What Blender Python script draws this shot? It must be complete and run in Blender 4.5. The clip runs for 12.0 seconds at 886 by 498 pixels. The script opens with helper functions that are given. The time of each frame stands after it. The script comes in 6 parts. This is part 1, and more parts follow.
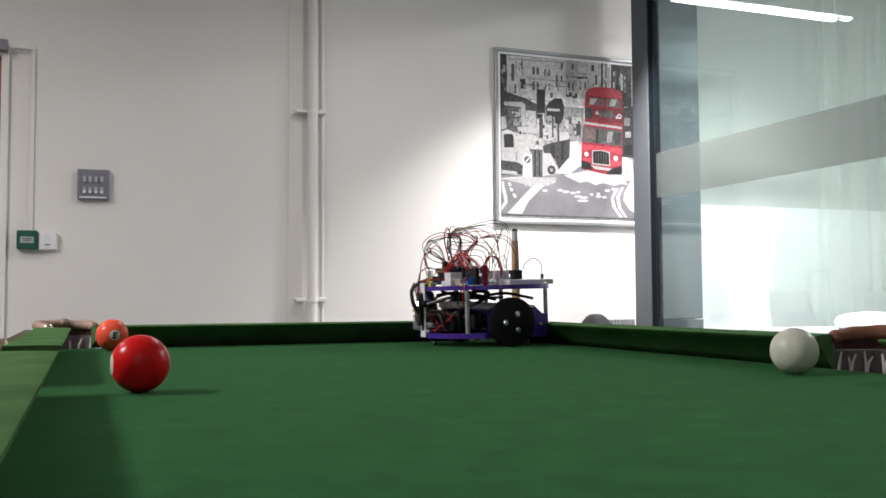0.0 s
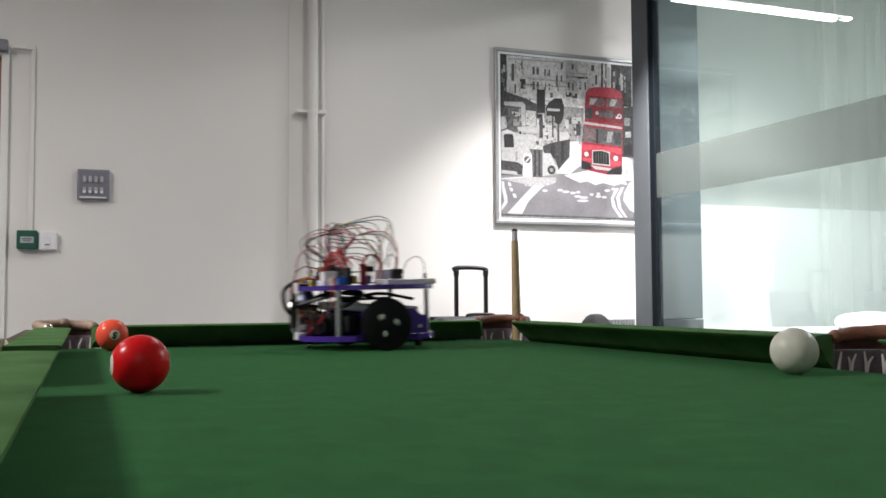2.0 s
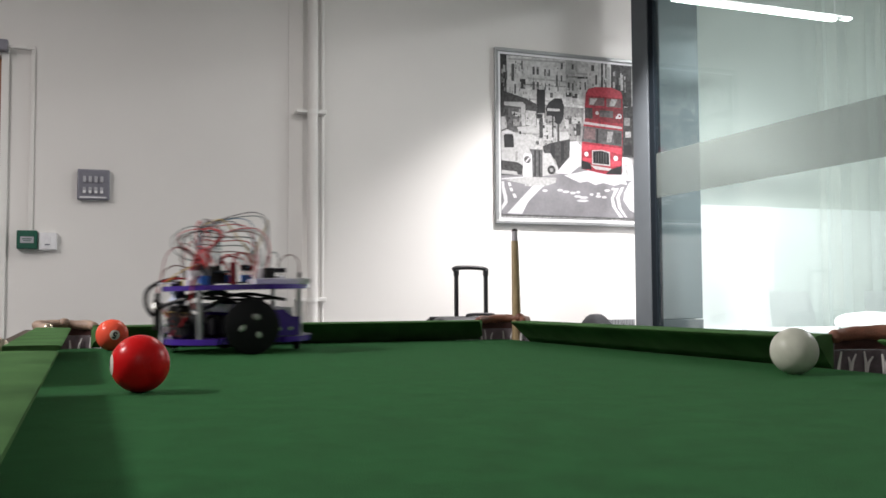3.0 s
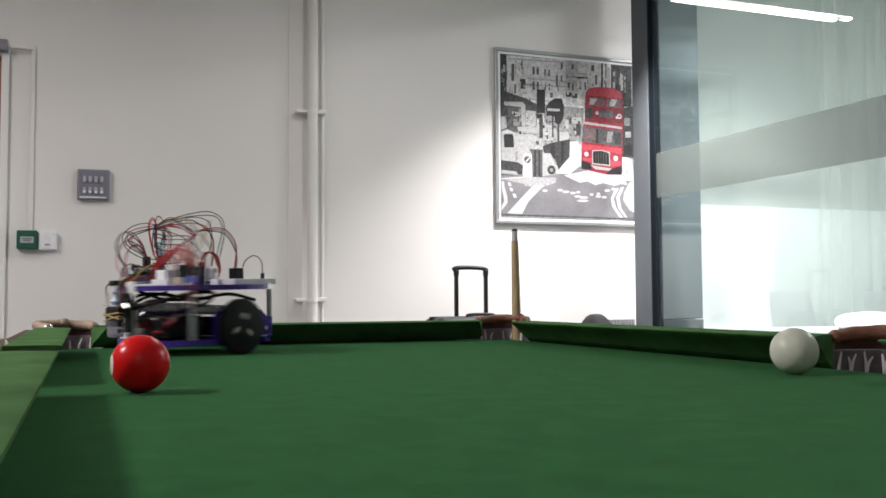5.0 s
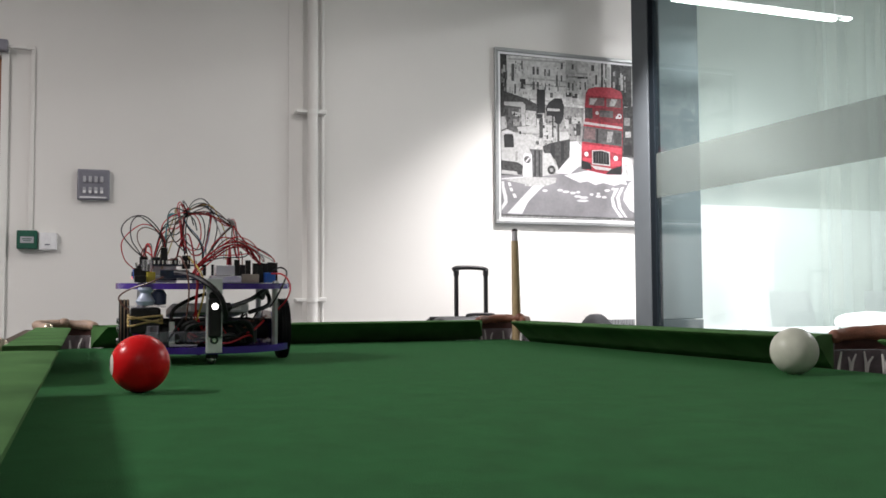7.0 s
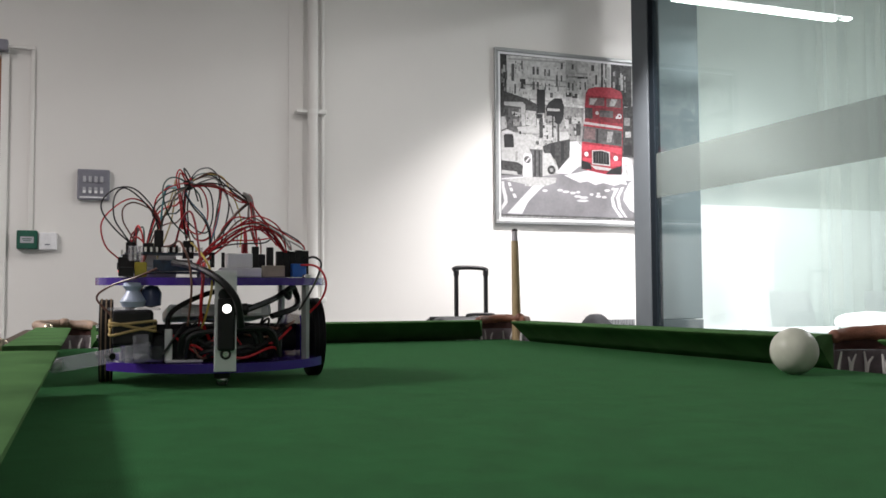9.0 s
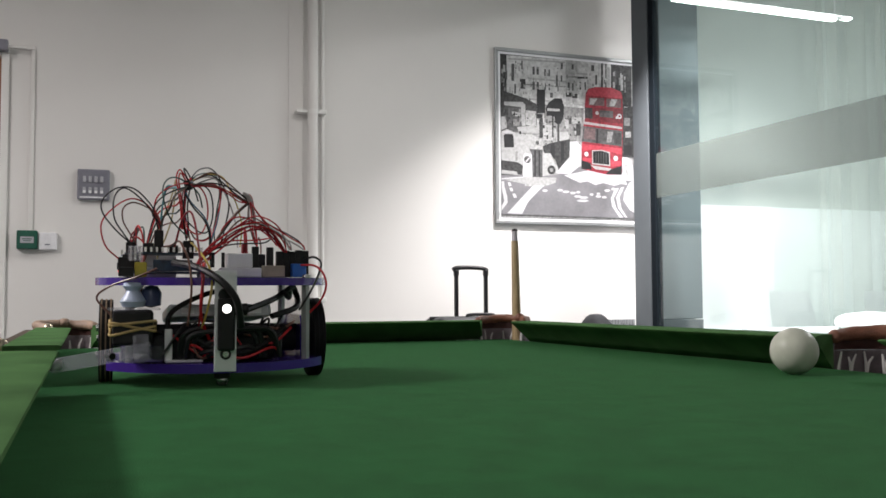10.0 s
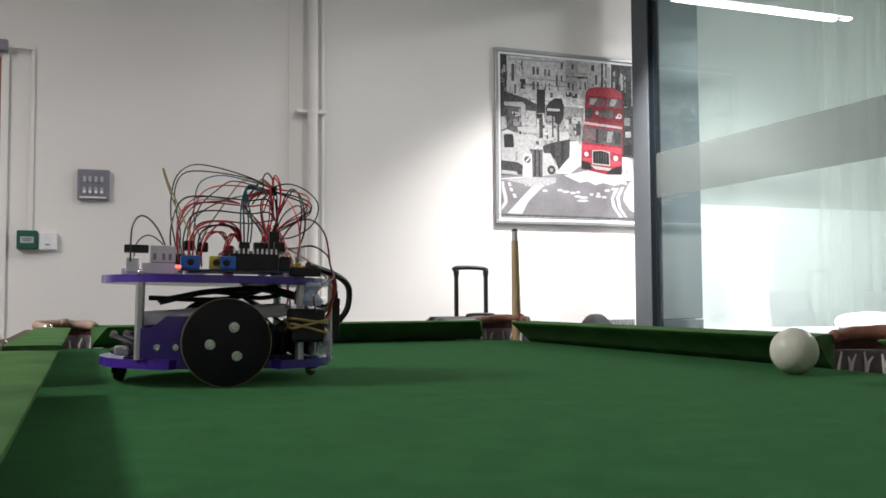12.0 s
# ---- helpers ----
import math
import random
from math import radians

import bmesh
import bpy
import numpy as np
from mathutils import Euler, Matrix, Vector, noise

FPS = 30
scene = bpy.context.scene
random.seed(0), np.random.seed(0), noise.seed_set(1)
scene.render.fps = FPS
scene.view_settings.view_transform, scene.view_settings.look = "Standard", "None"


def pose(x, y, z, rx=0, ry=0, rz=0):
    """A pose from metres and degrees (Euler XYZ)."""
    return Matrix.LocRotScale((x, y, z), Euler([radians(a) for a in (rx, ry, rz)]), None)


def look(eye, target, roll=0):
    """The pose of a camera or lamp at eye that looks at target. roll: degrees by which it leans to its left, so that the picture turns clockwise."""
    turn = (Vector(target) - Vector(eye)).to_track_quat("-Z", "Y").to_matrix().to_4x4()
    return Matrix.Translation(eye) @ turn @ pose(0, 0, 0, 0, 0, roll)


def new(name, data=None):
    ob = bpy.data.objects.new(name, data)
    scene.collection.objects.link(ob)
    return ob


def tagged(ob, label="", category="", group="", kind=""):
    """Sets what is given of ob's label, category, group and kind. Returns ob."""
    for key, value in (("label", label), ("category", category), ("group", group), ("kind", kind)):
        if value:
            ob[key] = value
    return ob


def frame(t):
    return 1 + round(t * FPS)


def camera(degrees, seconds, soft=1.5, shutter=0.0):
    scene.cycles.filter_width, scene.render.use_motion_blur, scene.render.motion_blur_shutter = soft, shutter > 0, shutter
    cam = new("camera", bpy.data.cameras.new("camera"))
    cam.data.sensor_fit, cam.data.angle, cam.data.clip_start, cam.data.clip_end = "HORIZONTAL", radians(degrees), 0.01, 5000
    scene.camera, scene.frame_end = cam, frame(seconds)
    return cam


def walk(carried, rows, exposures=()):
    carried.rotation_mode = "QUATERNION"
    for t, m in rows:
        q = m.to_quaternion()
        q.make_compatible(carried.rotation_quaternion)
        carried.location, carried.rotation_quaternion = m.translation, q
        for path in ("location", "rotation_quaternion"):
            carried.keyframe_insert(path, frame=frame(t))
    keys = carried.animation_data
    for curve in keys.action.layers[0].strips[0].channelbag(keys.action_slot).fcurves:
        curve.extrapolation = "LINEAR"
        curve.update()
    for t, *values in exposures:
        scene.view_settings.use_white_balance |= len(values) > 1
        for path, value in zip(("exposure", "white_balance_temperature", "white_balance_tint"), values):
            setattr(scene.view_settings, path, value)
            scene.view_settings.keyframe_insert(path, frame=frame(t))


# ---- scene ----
# ---------------------------------------------------------------- camera
# Standing still on the near rail of the table, looking along the left rail.
BED = 0.80
EYE = (0.0, 0.0, BED + 0.0809)
YAW, PITCH = radians(20.884), radians(3.049)
AIM = (EYE[0] + math.sin(YAW) * math.cos(PITCH), EYE[1] + math.cos(YAW) * math.cos(PITCH), EYE[2] + math.sin(PITCH))
cam = camera(50.68, 12.0, soft=1.6, shutter=1.1)
walk(cam, [(0.0, look(EYE, AIM, -0.311)), (12.0, look(EYE, AIM, -0.311))], exposures=[(0.0, 0.0), (12.0, 0.0)])

# ---------------------------------------------------------------- world and lights
world = bpy.data.worlds.new("world")
scene.world = world
world.use_nodes = True
wbg = world.node_tree.nodes["Background"]
wbg.inputs["Color"].default_value = (0.8, 0.9, 1.0, 1)
wbg.inputs["Strength"].default_value = 0.05

WALL_Y = 4.868      # inner face of the wall with the picture
GLASS_X = 3.0       # plane of the glass partition
WEST_X, SOUTH_Y, EAST_X, CEIL = -4.2, -3.2, 7.2, 2.74
CEIL_E = 3.35       # the adjoining room is higher


def area_lamp(x, y, z, sx, sy, watts, colour=(1, 0.93, 0.925)):
    data = bpy.data.lights.new("ceiling_lamp", "AREA")
    data.shape, data.size, data.size_y, data.energy, data.color = "RECTANGLE", sx, sy, watts, colour
    ob = new("ceiling_lamp", data)
    ob.location = (x, y, z)
    return ob


# First two give the table's shadows and highlights; the last two are added fill.
CEILING_PANELS = [(-2.12, 1.5, 104), (-1.6, 3.3, 11), (-0.6, -2.7, 10), (1.5, 3.2, 9)]
for px_, py_, watts_ in CEILING_PANELS:
    area_lamp(px_, py_, CEIL - 0.03, 0.54, 0.54, watts_)
# added unseen panel that fills the adjoining room
area_lamp(5.4, 2.4, CEIL_E - 0.03, 0.6, 0.6, 98, (0.96, 0.98, 1.0))
area_lamp(3.78, 4.46, 2.576, 1.2, 0.04, 6, (0.96, 0.98, 1.0))
# Picture-wall scallop, then an added unseen lamp that brightens the adjoining wall.
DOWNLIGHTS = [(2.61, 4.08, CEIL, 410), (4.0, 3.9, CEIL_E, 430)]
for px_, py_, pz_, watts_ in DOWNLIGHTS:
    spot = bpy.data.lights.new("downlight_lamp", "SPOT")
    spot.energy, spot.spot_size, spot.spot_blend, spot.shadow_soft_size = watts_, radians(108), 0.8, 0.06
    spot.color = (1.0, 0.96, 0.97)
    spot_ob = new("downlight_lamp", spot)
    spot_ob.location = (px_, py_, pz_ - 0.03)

# ---------------------------------------------------------------- materials


def nodes_of(name):
    m = bpy.data.materials.new(name)
    m.use_nodes = True
    nt = m.node_tree
    return m, nt, nt.nodes["Principled BSDF"]


def mat(name, colour, rough=0.5, metal=0.0, vary=0.12, scale=40.0, fine=600.0, bump=0.1, depth=0.001, spec=0.5, coat=0.0, sheen=0.0, speckle=0.0):
    """Two-scale noise over a base colour, with a fine relief."""
    m, nt, b = nodes_of(name)
    co = nt.nodes.new("ShaderNodeTexCoord")
    big, small = nt.nodes.new("ShaderNodeTexNoise"), nt.nodes.new("ShaderNodeTexNoise")
    big.inputs["Scale"].default_value, small.inputs["Scale"].default_value = scale, fine
    big.inputs["Detail"].default_value, small.inputs["Detail"].default_value = 4, 2
    add = nt.nodes.new("ShaderNodeMath")
    add.operation = "MULTIPLY_ADD"
    add.inputs[1].default_value = 0.35
    nt.links.new(co.outputs["Object"], big.inputs["Vector"])
    nt.links.new(co.outputs["Object"], small.inputs["Vector"])
    nt.links.new(small.outputs["Fac"], add.inputs[0])
    nt.links.new(big.outputs["Fac"], add.inputs[2])
    ramp = nt.nodes.new("ShaderNodeValToRGB")
    lo, hi = 1 - vary, 1 + vary
    ramp.color_ramp.elements[0].position, ramp.color_ramp.elements[1].position = 0.42, 0.93
    ramp.color_ramp.elements[0].color = (*[min(1, c * lo) for c in colour], 1)
    ramp.color_ramp.elements[1].color = (*[min(1, c * hi + speckle) for c in colour], 1)
    nt.links.new(add.outputs[0], ramp.inputs["Fac"])
    nt.links.new(ramp.outputs["Color"], b.inputs["Base Color"])
    bp = nt.nodes.new("ShaderNodeBump")
    bp.inputs["Strength"].default_value, bp.inputs["Distance"].default_value = bump, depth
    nt.links.new(small.outputs["Fac"], bp.inputs["Height"])
    nt.links.new(bp.outputs["Normal"], b.inputs["Normal"])
    rr = nt.nodes.new("ShaderNodeMapRange")
    rr.inputs["To Min"].default_value, rr.inputs["To Max"].default_value = max(0.02, rough - 0.08), min(1, rough + 0.08)
    nt.links.new(big.outputs["Fac"], rr.inputs["Value"])
    nt.links.new(rr.outputs["Result"], b.inputs["Roughness"])
    b.inputs["Metallic"].default_value = metal
    b.inputs["Specular IOR Level"].default_value = spec
    b.inputs["Coat Weight"].default_value = coat
    b.inputs["Sheen Weight"].default_value = sheen
    return m


def glow(name, colour, strength):
    m, nt, b = nodes_of(name)
    b.inputs["Base Color"].default_value = (*colour, 1)
    b.inputs["Emission Color"].default_value = (*colour, 1)
    b.inputs["Emission Strength"].default_value = strength
    return m


def wood(name, dark, light, rough=0.4, scale=(60, 60, 4)):
    m, nt, b = nodes_of(name)
    co, mp = nt.nodes.new("ShaderNodeTexCoord"), nt.nodes.new("ShaderNodeMapping")
    mp.inputs["Scale"].default_value = scale
    nz, ramp = nt.nodes.new("ShaderNodeTexNoise"), nt.nodes.new("ShaderNodeValToRGB")
    nz.inputs["Scale"].default_value, nz.inputs["Detail"].default_value, nz.inputs["Distortion"].default_value = 1.0, 6, 0.6
    nt.links.new(co.outputs["Object"], mp.inputs["Vector"])
    nt.links.new(mp.outputs["Vector"], nz.inputs["Vector"])
    nt.links.new(nz.outputs["Fac"], ramp.inputs["Fac"])
    ramp.color_ramp.elements[0].position, ramp.color_ramp.elements[1].position = 0.3, 0.7
    ramp.color_ramp.elements[0].color, ramp.color_ramp.elements[1].color = (*dark, 1), (*light, 1)
    nt.links.new(ramp.outputs["Color"], b.inputs["Base Color"])
    b.inputs["Roughness"].default_value = rough
    return m


def thin_glass(name, tint, gloss=1.0):
    """A clear pane: what lies behind it, tinted, with a mirror gloss by Fresnel."""
    m = bpy.data.materials.new(name)
    m.use_nodes = True
    nt = m.node_tree
    nt.nodes.clear()
    out, mix = nt.nodes.new("ShaderNodeOutputMaterial"), nt.nodes.new("ShaderNodeMixShader")
    tr, gl, lw = nt.nodes.new("ShaderNodeBsdfTransparent"), nt.nodes.new("ShaderNodeBsdfGlossy"), nt.nodes.new("ShaderNodeLayerWeight")
    tr.inputs["Color"].default_value = (*tint, 1)
    gl.inputs["Roughness"].default_value = 0.01
    gl.inputs["Color"].default_value = (gloss, gloss, gloss, 1)
    lw.inputs["Blend"].default_value = 0.5
    pw, sc = nt.nodes.new("ShaderNodeMath"), nt.nodes.new("ShaderNodeMath")
    pw.operation, pw.inputs[1].default_value = "POWER", 5.0
    sc.operation, sc.inputs[1].default_value, sc.inputs[2].default_value = "MULTIPLY_ADD", 0.96, 0.04
    nt.links.new(lw.outputs["Facing"], pw.inputs[0])
    nt.links.new(pw.outputs[0], sc.inputs[0])
    nt.links.new(sc.outputs[0], mix.inputs[0])
    nt.links.new(tr.outputs[0], mix.inputs[1])
    nt.links.new(gl.outputs[0], mix.inputs[2])
    nt.links.new(mix.outputs[0], out.inputs[0])
    return m


def frosted(name, colour, cover):
    m = bpy.data.materials.new(name)
    m.use_nodes = True
    nt = m.node_tree
    nt.nodes.clear()
    out, mix, both = nt.nodes.new("ShaderNodeOutputMaterial"), nt.nodes.new("ShaderNodeMixShader"), nt.nodes.new("ShaderNodeMixShader")
    tr, di, tl = nt.nodes.new("ShaderNodeBsdfTransparent"), nt.nodes.new("ShaderNodeBsdfDiffuse"), nt.nodes.new("ShaderNodeBsdfTranslucent")
    nz = nt.nodes.new("ShaderNodeTexNoise")
    nz.inputs["Scale"].default_value = 3
    ramp = nt.nodes.new("ShaderNodeValToRGB")
    ramp.color_ramp.elements[0].color = (*[c * 0.94 for c in colour], 1)
    ramp.color_ramp.elements[1].color = (*colour, 1)
    nt.links.new(nz.outputs["Fac"], ramp.inputs["Fac"])
    for n in (di, tl):
        nt.links.new(ramp.outputs["Color"], n.inputs["Color"])
    both.inputs[0].default_value = 0.5
    nt.links.new(di.outputs[0], both.inputs[1])
    nt.links.new(tl.outputs[0], both.inputs[2])
    mix.inputs[0].default_value = cover
    nt.links.new(tr.outputs[0], mix.inputs[1])
    nt.links.new(both.outputs[0], mix.inputs[2])
    nt.links.new(mix.outputs[0], out.inputs[0])
    return m


# dark grey that holds back bounce, so the left rail's shadow stays deep
M_WALL_LOW_BOUNCE = mat("low_bounce_wall_grey", (0.25, 0.25, 0.25), 0.7, vary=0.03, scale=1.5, fine=220, bump=0.12, depth=0.001)
M_WALL = mat("wall_paint", (0.785, 0.766, 0.738), 0.7, vary=0.03, scale=1.5, fine=220, bump=0.12, depth=0.001)
# toned down so the boards below read as the brightly lit part
M_WALL_E = mat("adjoining_wall_paint", (0.54, 0.575, 0.55), 0.7, vary=0.03, scale=1.5, fine=220, bump=0.12, depth=0.001)
M_BOARD = mat("white_enamel", (0.9, 0.9, 0.9), 0.25, vary=0.02, scale=3, bump=0.0)
M_SIDEBOARD = mat("bright_wall_panel", (0.76, 0.8, 0.79), 0.4, vary=0.02, scale=3, bump=0.0)
M_CEIL = mat("ceiling_paint", (0.8, 0.8, 0.78), 0.8, vary=0.03, scale=2, fine=150)
M_CARPET = mat("carpet", (0.12, 0.125, 0.13), 0.95, vary=0.3, scale=8, fine=400, bump=0.5, depth=0.004)
M_TRIM = mat("white_gloss_paint", (0.82, 0.81, 0.78), 0.35, vary=0.03, scale=4, fine=120, bump=0.05)
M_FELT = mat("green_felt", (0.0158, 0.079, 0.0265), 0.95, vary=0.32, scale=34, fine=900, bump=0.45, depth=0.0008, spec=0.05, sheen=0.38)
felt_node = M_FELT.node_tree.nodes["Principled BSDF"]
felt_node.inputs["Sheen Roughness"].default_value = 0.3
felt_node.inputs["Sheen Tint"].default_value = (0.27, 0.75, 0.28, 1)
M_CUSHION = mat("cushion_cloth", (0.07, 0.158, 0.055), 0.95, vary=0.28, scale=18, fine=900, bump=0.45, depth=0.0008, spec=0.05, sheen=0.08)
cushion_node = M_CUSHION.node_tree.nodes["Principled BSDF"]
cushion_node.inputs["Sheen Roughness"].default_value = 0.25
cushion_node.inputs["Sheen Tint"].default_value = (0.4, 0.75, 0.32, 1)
M_RAILWOOD = wood("dark_rail_wood", (0.035, 0.018, 0.01), (0.07, 0.036, 0.02), 0.5, (30, 30, 30))
M_LEATHER = mat("brown_leather", (0.24, 0.1, 0.06), 0.5, vary=0.3, scale=60, fine=500, bump=0.5, depth=0.0015)
M_LEATHER_PALE = mat("pale_worn_leather", (0.36, 0.25, 0.18), 0.5, vary=0.4, scale=40, fine=500, bump=0.5, depth=0.0015)
M_LEATHER_DARK = mat("dark_red_leather", (0.07, 0.025, 0.02), 0.6, vary=0.3, scale=60, fine=500, bump=0.4)
M_NET = mat("grey_pocket_liner", (0.2, 0.17, 0.18), 0.5, vary=0.25, scale=60, fine=400, bump=0.3)
M_STRAND = mat("white_net_cord", (0.78, 0.76, 0.74), 0.7, vary=0.1, scale=80)
M_BRASS = mat("pale_brass", (0.75, 0.66, 0.5), 0.3, 0.85, vary=0.15, scale=90)
M_RED = mat("red_ball", (0.68, 0.012, 0.014), 0.25, vary=0.05, scale=20, fine=60, bump=0.0, spec=0.16)
M_ORANGE = mat("orange_ball", (0.95, 0.12, 0.065), 0.25, vary=0.05, scale=20, fine=60, bump=0.0, spec=0.18)
M_CREAM = mat("cue_ball_cream", (0.62, 0.64, 0.54), 0.34, vary=0.07, scale=60, fine=200, bump=0.02, spec=0.3)
M_SPOTWHITE = mat("ball_spot_white", (0.78, 0.75, 0.66), 0.2, vary=0.04, bump=0.0)
M_INK = mat("black_ink", (0.015, 0.015, 0.015), 0.4, vary=0.1, bump=0.0)
M_PURPLE = mat("purple_acrylic", (0.066, 0.027, 0.29), 0.22, vary=0.1, scale=30, fine=300, bump=0.03, coat=0.3)
M_BLACK = mat("black_plastic", (0.011, 0.011, 0.012), 0.42, vary=0.25, scale=60, fine=500, spec=0.35)
M_RUBBER = mat("black_rubber", (0.008, 0.008, 0.01), 0.6, vary=0.3, scale=50, fine=500, spec=0.25)
M_MDF = mat("brown_board_edge", (0.26, 0.19, 0.12), 0.7, vary=0.2, scale=80, fine=600)
M_ALU = mat("brushed_aluminium", (0.62, 0.63, 0.65), 0.3, 0.9, vary=0.1, scale=60, fine=900, bump=0.05)
M_STRIP = mat("bright_aluminium", (0.93, 0.94, 0.97), 0.35, 0.1, vary=0.06, scale=60, fine=700)
M_POST = mat("grey_standoff", (0.5, 0.5, 0.52), 0.35, 0.6, vary=0.1, scale=60)
M_STEEL = mat("zinc_bolt", (0.7, 0.7, 0.68), 0.25, 0.9, vary=0.15, scale=120)
M_WHITEP = mat("white_plastic", (0.82, 0.82, 0.84), 0.35, vary=0.05, scale=50)
M_SILVER = mat("silver_grey_casing", (0.5, 0.51, 0.54), 0.3, 0.35, vary=0.08, scale=40)
M_BLUE = mat("blue_plastic", (0.03, 0.16, 0.6), 0.35, vary=0.1, scale=60)
M_YELLOW = mat("yellow_plastic", (0.6, 0.5, 0.05), 0.4, vary=0.15, scale=60)
M_PCB = mat("dark_circuit_board", (0.012, 0.035, 0.06), 0.35, vary=0.5, scale=150, fine=500)
M_TAN = mat("tan_component", (0.42, 0.36, 0.28), 0.5, vary=0.15, scale=80)
M_BAND = mat("rubber_band", (0.5, 0.36, 0.14), 0.5, vary=0.15, scale=200)
M_PALEBLUE = mat("pale_blue_rubber", (0.52, 0.6, 0.78), 0.35, vary=0.1, scale=50)
M_NAVY = mat("navy_rubber", (0.05, 0.07, 0.16), 0.4, vary=0.1, scale=50)
M_CLEAR = frosted("clear_acrylic", (0.62, 0.62, 0.7), 0.24)
M_FRAME = mat("silver_picture_frame", (0.36, 0.37, 0.37), 0.35, 0.5, vary=0.08, scale=30, fine=500)
M_W_RED = mat("red_wire", (0.58, 0.015, 0.025), 0.4, vary=0.1, bump=0)
M_W_BLACK = mat("black_wire", (0.014, 0.013, 0.015), 0.4, vary=0.1, bump=0)
M_W_DEEPRED = mat("dark_red_wire", (0.27, 0.012, 0.02), 0.4, vary=0.1, bump=0)
M_W_SAND = mat("sand_yellow_wire", (0.42, 0.34, 0.16), 0.4, vary=0.1, bump=0)
M_W_TEAL = mat("teal_wire", (0.03, 0.17, 0.2), 0.4, vary=0.1, bump=0)
M_W_PURPLE = mat("purple_wire", (0.12, 0.03, 0.14), 0.4, vary=0.1, bump=0)
M_W_GREEN = mat("dark_green_wire", (0.02, 0.06, 0.05), 0.4, vary=0.1, bump=0)
M_W_YELLOW = mat("yellow_wire", (0.6, 0.42, 0.08), 0.4, vary=0.1, bump=0)
M_W_BROWN = mat("brown_wire", (0.16, 0.07, 0.05), 0.4, vary=0.1, bump=0)
M_W_GREY = mat("grey_wire", (0.4, 0.37, 0.36), 0.4, vary=0.1, bump=0)
M_W_BLUE = mat("blue_wire", (0.06, 0.16, 0.26), 0.4, vary=0.1, bump=0)
M_LED_W = glow("white_led", (1.0, 0.97, 0.9), 4.0)
M_LED_R = glow("red_led", (1.0, 0.12, 0.08), 3.0)
M_LAMP = glow("lamp_diffuser", (1.0, 0.99, 0.96), 7.0)
M_GREYMETAL = mat("grey_metal_plate", (0.22, 0.22, 0.26), 0.4, 0.3, vary=0.08, scale=30)
M_LABEL = mat("pale_label", (0.42, 0.42, 0.45), 0.5, vary=0.05)
M_GREENBOX = mat("green_plastic", (0.004, 0.085, 0.052), 0.4, vary=0.06)
M_DOOR = wood("orange_door_wood", (0.28, 0.12, 0.05), (0.42, 0.2, 0.09), 0.45, (40, 40, 3))
M_FRAMEALU = mat("anodised_frame", (0.125, 0.14, 0.15), 0.7, 0.0, vary=0.05, scale=10, spec=0.15)
M_GASKET = mat("dark_gasket", (0.008, 0.012, 0.016), 0.9, vary=0.1, spec=0.1)
M_COLUMN = mat("grey_blue_panel", (0.112, 0.138, 0.149), 0.6, vary=0.05, scale=3)
M_COLUMN_LOW = mat("slate_skirting", (0.085, 0.1, 0.108), 0.6, vary=0.05, scale=3)
M_GLASS = thin_glass("clear_glass", (0.86, 0.915, 0.9))
M_FROST = frosted("frosted_film", (0.2, 0.222, 0.205), 0.44)
# near-clear film that draws the reflection streaks
M_STREAK = frosted("reflection_streak_film", (0.9, 0.92, 0.86), 0.1)
M_CUE = wood("maple_cue", (0.36, 0.26, 0.13), (0.52, 0.4, 0.22), 0.35, (200, 200, 6))
M_FERRULE = mat("grey_ferrule", (0.55, 0.53, 0.56), 0.5)
M_TIP = mat("dark_cue_tip", (0.05, 0.04, 0.04), 0.8)
M_CASE = mat("black_suitcase_shell", (0.014, 0.015, 0.017), 0.55, vary=0.25, scale=20, fine=400)
M_BAG = mat("dark_grey_fabric", (0.013, 0.014, 0.016), 0.85, vary=0.25, scale=40, fine=700, bump=0.4)
M_GRAPHITE = mat("grey_ribbed_plastic", (0.3, 0.31, 0.32), 0.5, vary=0.1)
M_CLOTHWHITE = mat("white_fabric", (0.8, 0.8, 0.78), 0.85, vary=0.04, scale=6, fine=300, bump=0.3)
M_CHAIR = mat("white_chair_plastic", (0.72, 0.74, 0.74), 0.5, vary=0.05)

# ---------------------------------------------------------------- mesh helpers


def link(name, bm, material, parent=None, label="", smooth=False):
    me = bpy.data.meshes.new(name)
    bmesh.ops.recalc_face_normals(bm, faces=bm.faces)
    bm.to_mesh(me)
    bm.free()
    for m in (material if isinstance(material, (list, tuple)) else [material]):
        me.materials.append(m)
    if smooth:
        for p in me.polygons:
            p.use_smooth = True
        me.set_sharp_from_angle(angle=radians(40))
    ob = new(name, me)
    if parent:
        ob.parent = parent
    if label:
        ob["label"] = label
    return ob


def part(name, bm, material, parent, label="", smooth=False):
    return link(name, bm, material, parent, label, smooth)


def thing(name, label, category, at=None, group="", kind=""):
    ob = new(name)
    ob.empty_display_size = 0.05
    if at is not None:
        ob.matrix_basis = at
    return tagged(ob, label, category, group, kind)


def box(x0, x1, y0, y1, z0, z1, bevel=0.0, seg=2, bm=None):
    bm = bm or bmesh.new()
    own = bmesh.new()
    bmesh.ops.create_cube(own, size=1)
    for v in own.verts:
        v.co = Vector(((x0 + x1) / 2 + v.co.x * (x1 - x0), (y0 + y1) / 2 + v.co.y * (y1 - y0), (z0 + z1) / 2 + v.co.z * (z1 - z0)))
    if bevel:
        bmesh.ops.bevel(own, geom=own.edges[:], offset=bevel, segments=seg, affect="EDGES", profile=0.5)
    return merge(bm, own)


